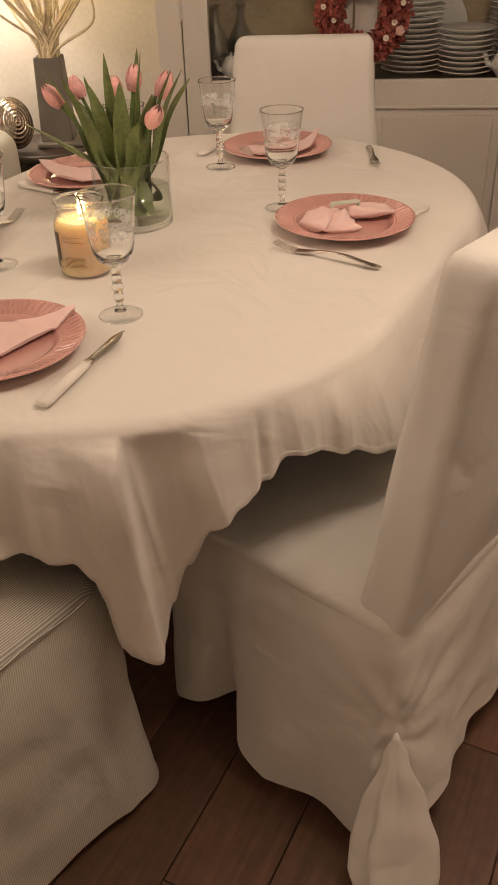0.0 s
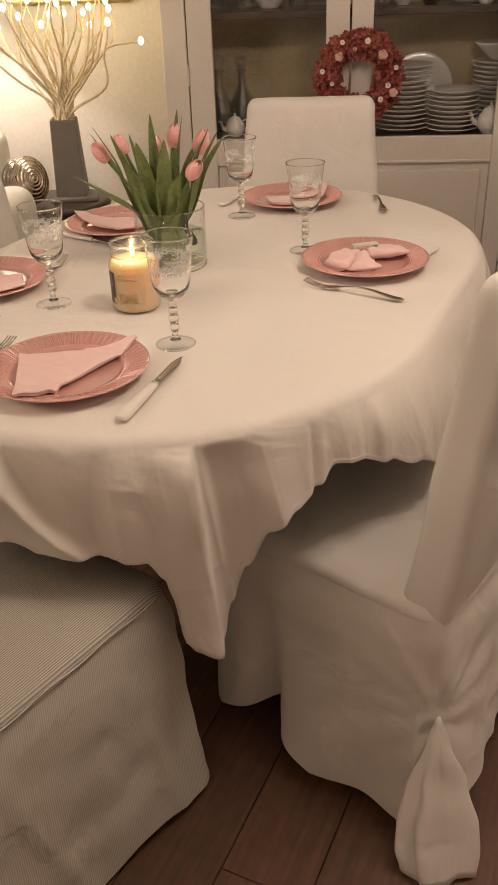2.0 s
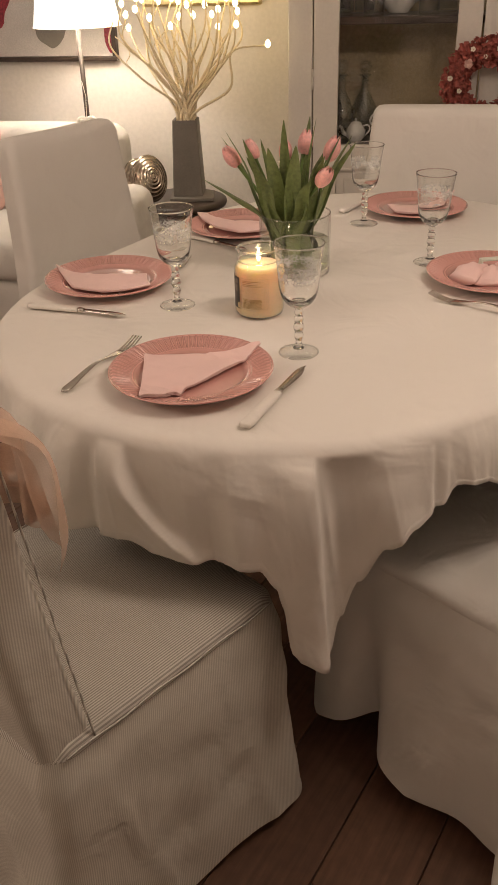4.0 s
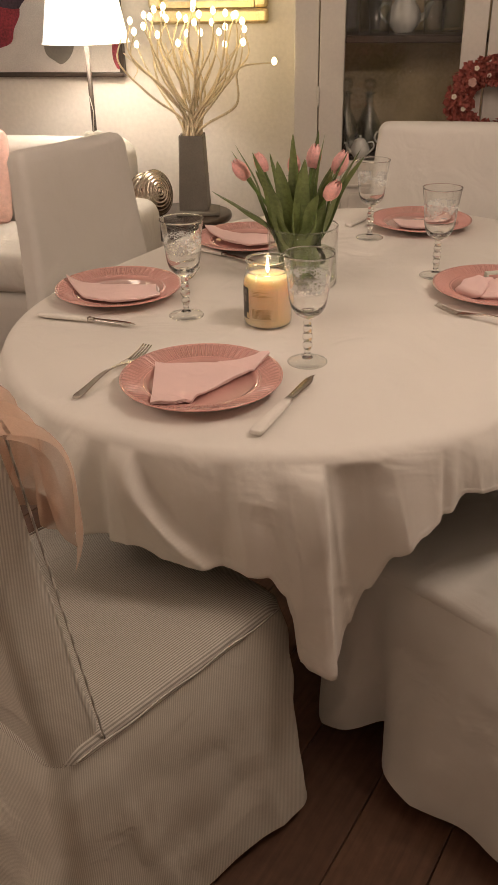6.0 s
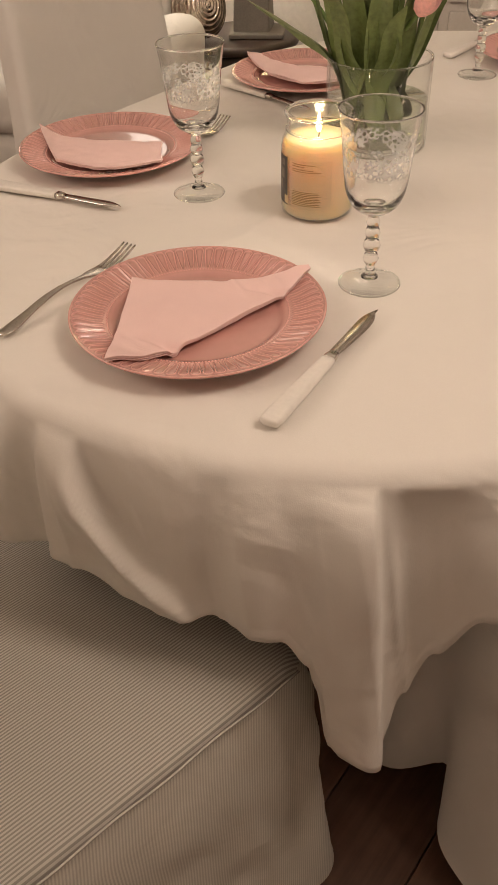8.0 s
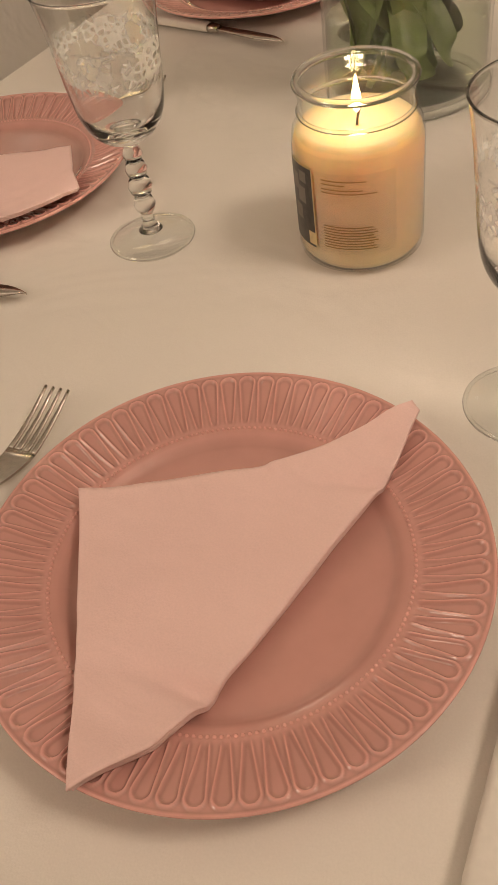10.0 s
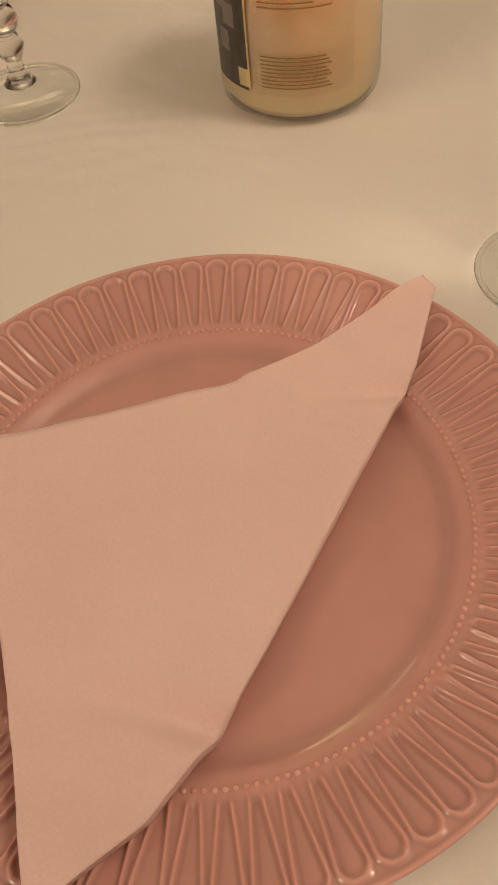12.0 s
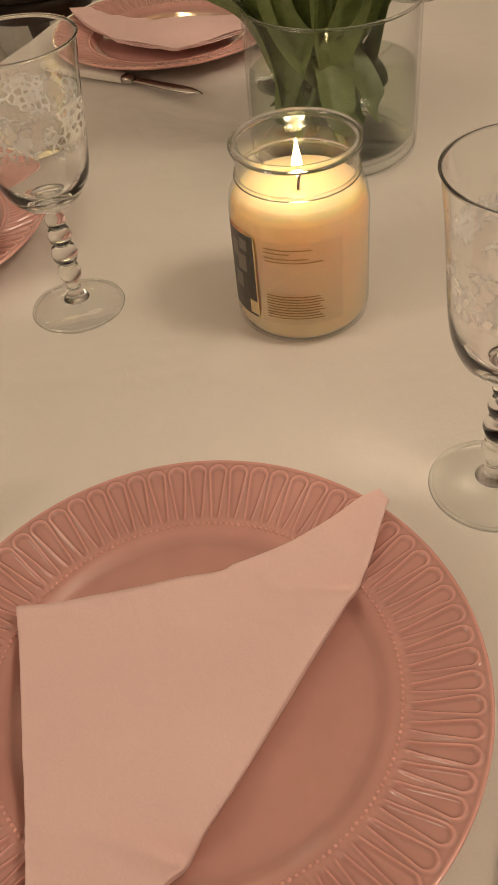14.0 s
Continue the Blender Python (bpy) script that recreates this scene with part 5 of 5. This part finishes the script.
def picture_frame(name, xa, xb, za, zb, rim, mat, label, depth=0.035):
    p = thing(name, Matrix.Translation(((xa + xb) / 2, y1, (za + zb) / 2)), label, "picture")
    w, h = xb - xa, zb - za
    for sx, sz, px, pz in ((w, rim, 0, h / 2 - rim / 2), (w, rim, 0, -h / 2 + rim / 2), (rim, h - 2 * rim - 0.001, -w / 2 + rim / 2, 0), (rim, h - 2 * rim - 0.001, w / 2 - rim / 2, 0)):
        bar = part("frame_bar", block(sx, depth, sz, (px, -depth / 2 - 0.002, pz), rim * 0.22, 3), mat, p, smooth=False)
    return p, w - 2 * rim, h - 2 * rim


gf, w, h = picture_frame("gilt_frame", -1.015, -0.535, 1.178, 1.75, 0.055, GOLD, "picture in a broad moulded gilt frame")
part("inner_slip", block(w - 0.002, 0.012, h - 0.002, (0, -0.012, 0), 0.002), GOLD, gf, smooth=False)
part("canvas", block(w - 0.05, 0.006, h - 0.05, (0, -0.022, 0), 0), CANVAS_PALE, gf, smooth=False)
pf, w, h = picture_frame("floral_painting", -2.30, -1.135, 0.985, 1.75, 0.018, DARKWOOD, "large pale painting of crimson blooms in a dark frame")
part("canvas", block(w - 0.001, 0.008, h - 0.001, (0, -0.012, 0), 0), CANVAS_PALE, pf, smooth=False)


def blob(cx, cz, rx, rz, seed, n=40):
    bm = bmesh.new()
    c = bm.verts.new((cx, -0.0185, cz))
    ring = []
    for i in range(n):
        a = 2 * math.pi * i / n
        q = 1 + 0.25 * noise.noise((math.cos(a) * 1.4, math.sin(a) * 1.4, seed))
        ring.append(bm.verts.new((cx + rx * q * math.cos(a), -0.0175, cz + rz * q * math.sin(a))))
    for i in range(n):
        bm.faces.new((c, ring[i], ring[(i + 1) % n]))
    return bm


part("bloom", blob(0.555, -0.28, 0.022, 0.075, 1.0), CANVAS_RED, pf)
part("bloom", blob(-0.02, -0.17, 0.16, 0.12, 2.0), CANVAS_RED, pf)
part("bloom", blob(0.05, -0.06, 0.15, 0.08, 3.0), CANVAS_DARK, pf)
part("bloom", blob(0.30, -0.24, 0.07, 0.09, 5.0), GREYCLAY, pf)

sofa = thing("sofa", pose(-1.54, 2.84, 0, 0, 0, 0), "white slipcovered sofa with rolled arms and loose cushions", "sofa")


def cushion(sx, sy, sz, at, mat, name, label="", r=0.05):
    b = block(sx, sy, sz, at, r, 5)
    for v in b.verts:
        v.co += Vector((0.008 * noise.noise(v.co * 7), 0.008 * noise.noise(v.co * 7 + Vector((5, 0, 0))), 0.010 * noise.noise(v.co * 6 + Vector((0, 9, 0)))))
    return part(name, b, mat, sofa, label)


cushion(1.30, 0.62, 0.36, (0, 0, 0.20), COTTON, "base")
cushion(1.10, 0.20, 0.42, (0, 0.30, 0.60), COTTON, "back", r=0.08)
cushion(0.17, 0.56, 0.62, (0.62, -0.15, 0.33), COTTON, "arm", r=0.075)
cushion(0.17, 0.56, 0.62, (-0.62, -0.15, 0.33), COTTON, "arm", r=0.075)
cushion(0.52, 0.50, 0.14, (0.27, -0.08, 0.45), COTTON, "seat_cushion")
cushion(0.52, 0.50, 0.14, (-0.27, -0.08, 0.45), COTTON, "seat_cushion")
pillow = thing("throw_pillow", pose(-1.62, 2.92, 0.53, 70, 0, 12), "pale pink square throw pillow on the sofa", "pillow")
b = block(0.36, 0.36, 0.10, (0, 0.16, 0), 0.045, 4)
part("cover", b, ROSE, pillow)

# peach tulle over the grey chair's back
tulle = thing("tulle_bow", pose(-0.356, 0.870, 0, rz=-31), "gathered peach tulle draped over the chair back", "fabric")


def tulle_mesh(seed):
    """Ruffled cloth thrown over the top edge, from behind to the front."""
    way = smooth_line([(0, -0.335, 0.80), (0, -0.315, 0.90), (0, -0.285, 0.985), (0, -0.235, 1.005), (0, -0.185, 0.965), (0, -0.155, 0.88), (0, -0.150, 0.80 + 0.01 * seed)], 6)
    rows = []
    for i, p in enumerate(way):
        f = i / (len(way) - 1)
        row = []
        for k in range(49):
            g = k / 48
            edge = max(0.0, (g - 0.8) / 0.2)
            puff = 0.018 * math.sin(g * 44 + 2.5 * f + seed) * (0.35 + abs(f - 0.5)) + 0.022 * noise.noise((g * 7, f * 5, seed))
            x = -0.16 + 0.40 * g + 0.02 * noise.noise((g * 5, f * 6, seed + 3)) + 0.03 * edge
            y = p.y + (puff if f > 0.5 else -puff) - 0.05 * edge * (f - 0.5)
            row.append((x, y, p.z + 0.012 * noise.noise((g * 9, f * 3, seed)) - 0.03 * edge * edge))
        rows.append(row)
    return loft(rows, closed=False)


for s in (1.0, 4.0):
    part("gather", tulle_mesh(s), TULLE, tulle)

# ---- recess beside the cabinet ----
win = thing("framed_panel", Matrix.Translation((1.30, 3.44, 0)), "white framed dark glass panel beside the cabinet", "panel")
for sx, sz, px, pz in ((0.50, 0.035, 0, 0.69), (0.50, 0.035, 0, 1.45), (0.035, 0.724, -0.232, 1.07), (0.035, 0.724, 0.232, 1.07)):
    part("frame_bar", block(sx, 0.03, sz, (px, 0, pz), 0.004), PAINT, win, smooth=False)
part("pane", block(0.428, 0.008, 0.722, (0, 0.006, 1.07), 0), BLACKPANE, win, smooth=False)
part("bracket", block(0.08, 0.078, 0.08, (0, 0.056, 0.9), 0.004), PAINT, win, smooth=False)
shelf = thing("low_white_unit", Matrix.Translation((1.42, 3.25, 0)), "low white painted unit under the dark panel", "unit")
part("body", block(0.44, 0.5, 0.53, (0, 0, 0.265), 0.006), PAINT, shelf, smooth=False)
part("top", block(0.50, 0.56, 0.03, (0, 0, 0.547), 0.006), PAINT, shelf, smooth=False)
cable = tagged(link("cable", tube(smooth_line([(1.16, 3.40, 0.66), (1.10, 3.36, 0.58), (1.11, 3.34, 0.46), (1.15, 3.34, 0.38), (1.10, 3.33, 0.28), (1.13, 3.33, 0.12), (1.15, 3.33, 0.006)], 8), 0.006, 8), RUBBER), "black cable hanging down to the floor", "cable")

# ---- floor planks ----
PW = 0.155
plank_bm = block(1.6 - 0.0018, PW - 0.0018, 0.022, (0, 0, -0.011), 0.0015, 1)
plank_ob = part("plank", plank_bm, PLANK, floor, smooth=False)
plank_mesh_data = plank_ob.data
pr = random.Random(2)
first = True
for row in range(-19, 24):
    n_off = -0.238 + PW * (row + 0.5)
    # stretch of this row inside the room
    lo, hi = -9.0, 9.0
    for d, c0, a, b in ((UX, n_off * UY, x0, x1), (UY, -n_off * UX, y0, y1)):
        p, q = (a - c0) / d, (b - c0) / d
        lo, hi = max(lo, min(p, q)), min(hi, max(p, q))
    if hi - lo < 0.1:
        continue
    u = lo - pr.uniform(0, 1.4)
    while u < hi:
        a, b = max(u, lo), min(u + 1.6, hi)
        u += 1.6
        if b - a < 0.05:
            continue
        if first:
            ob, first = plank_ob, False
        else:
            ob = new("plank", plank_mesh_data)
            ob.parent = floor
        m = (a + b) / 2
        ob.matrix_basis = pose(m * UX + n_off * UY, m * UY - n_off * UX, 0, 0, 0, 70) @ Matrix.Diagonal(((b - a) / 1.6, 1, 1, 1))
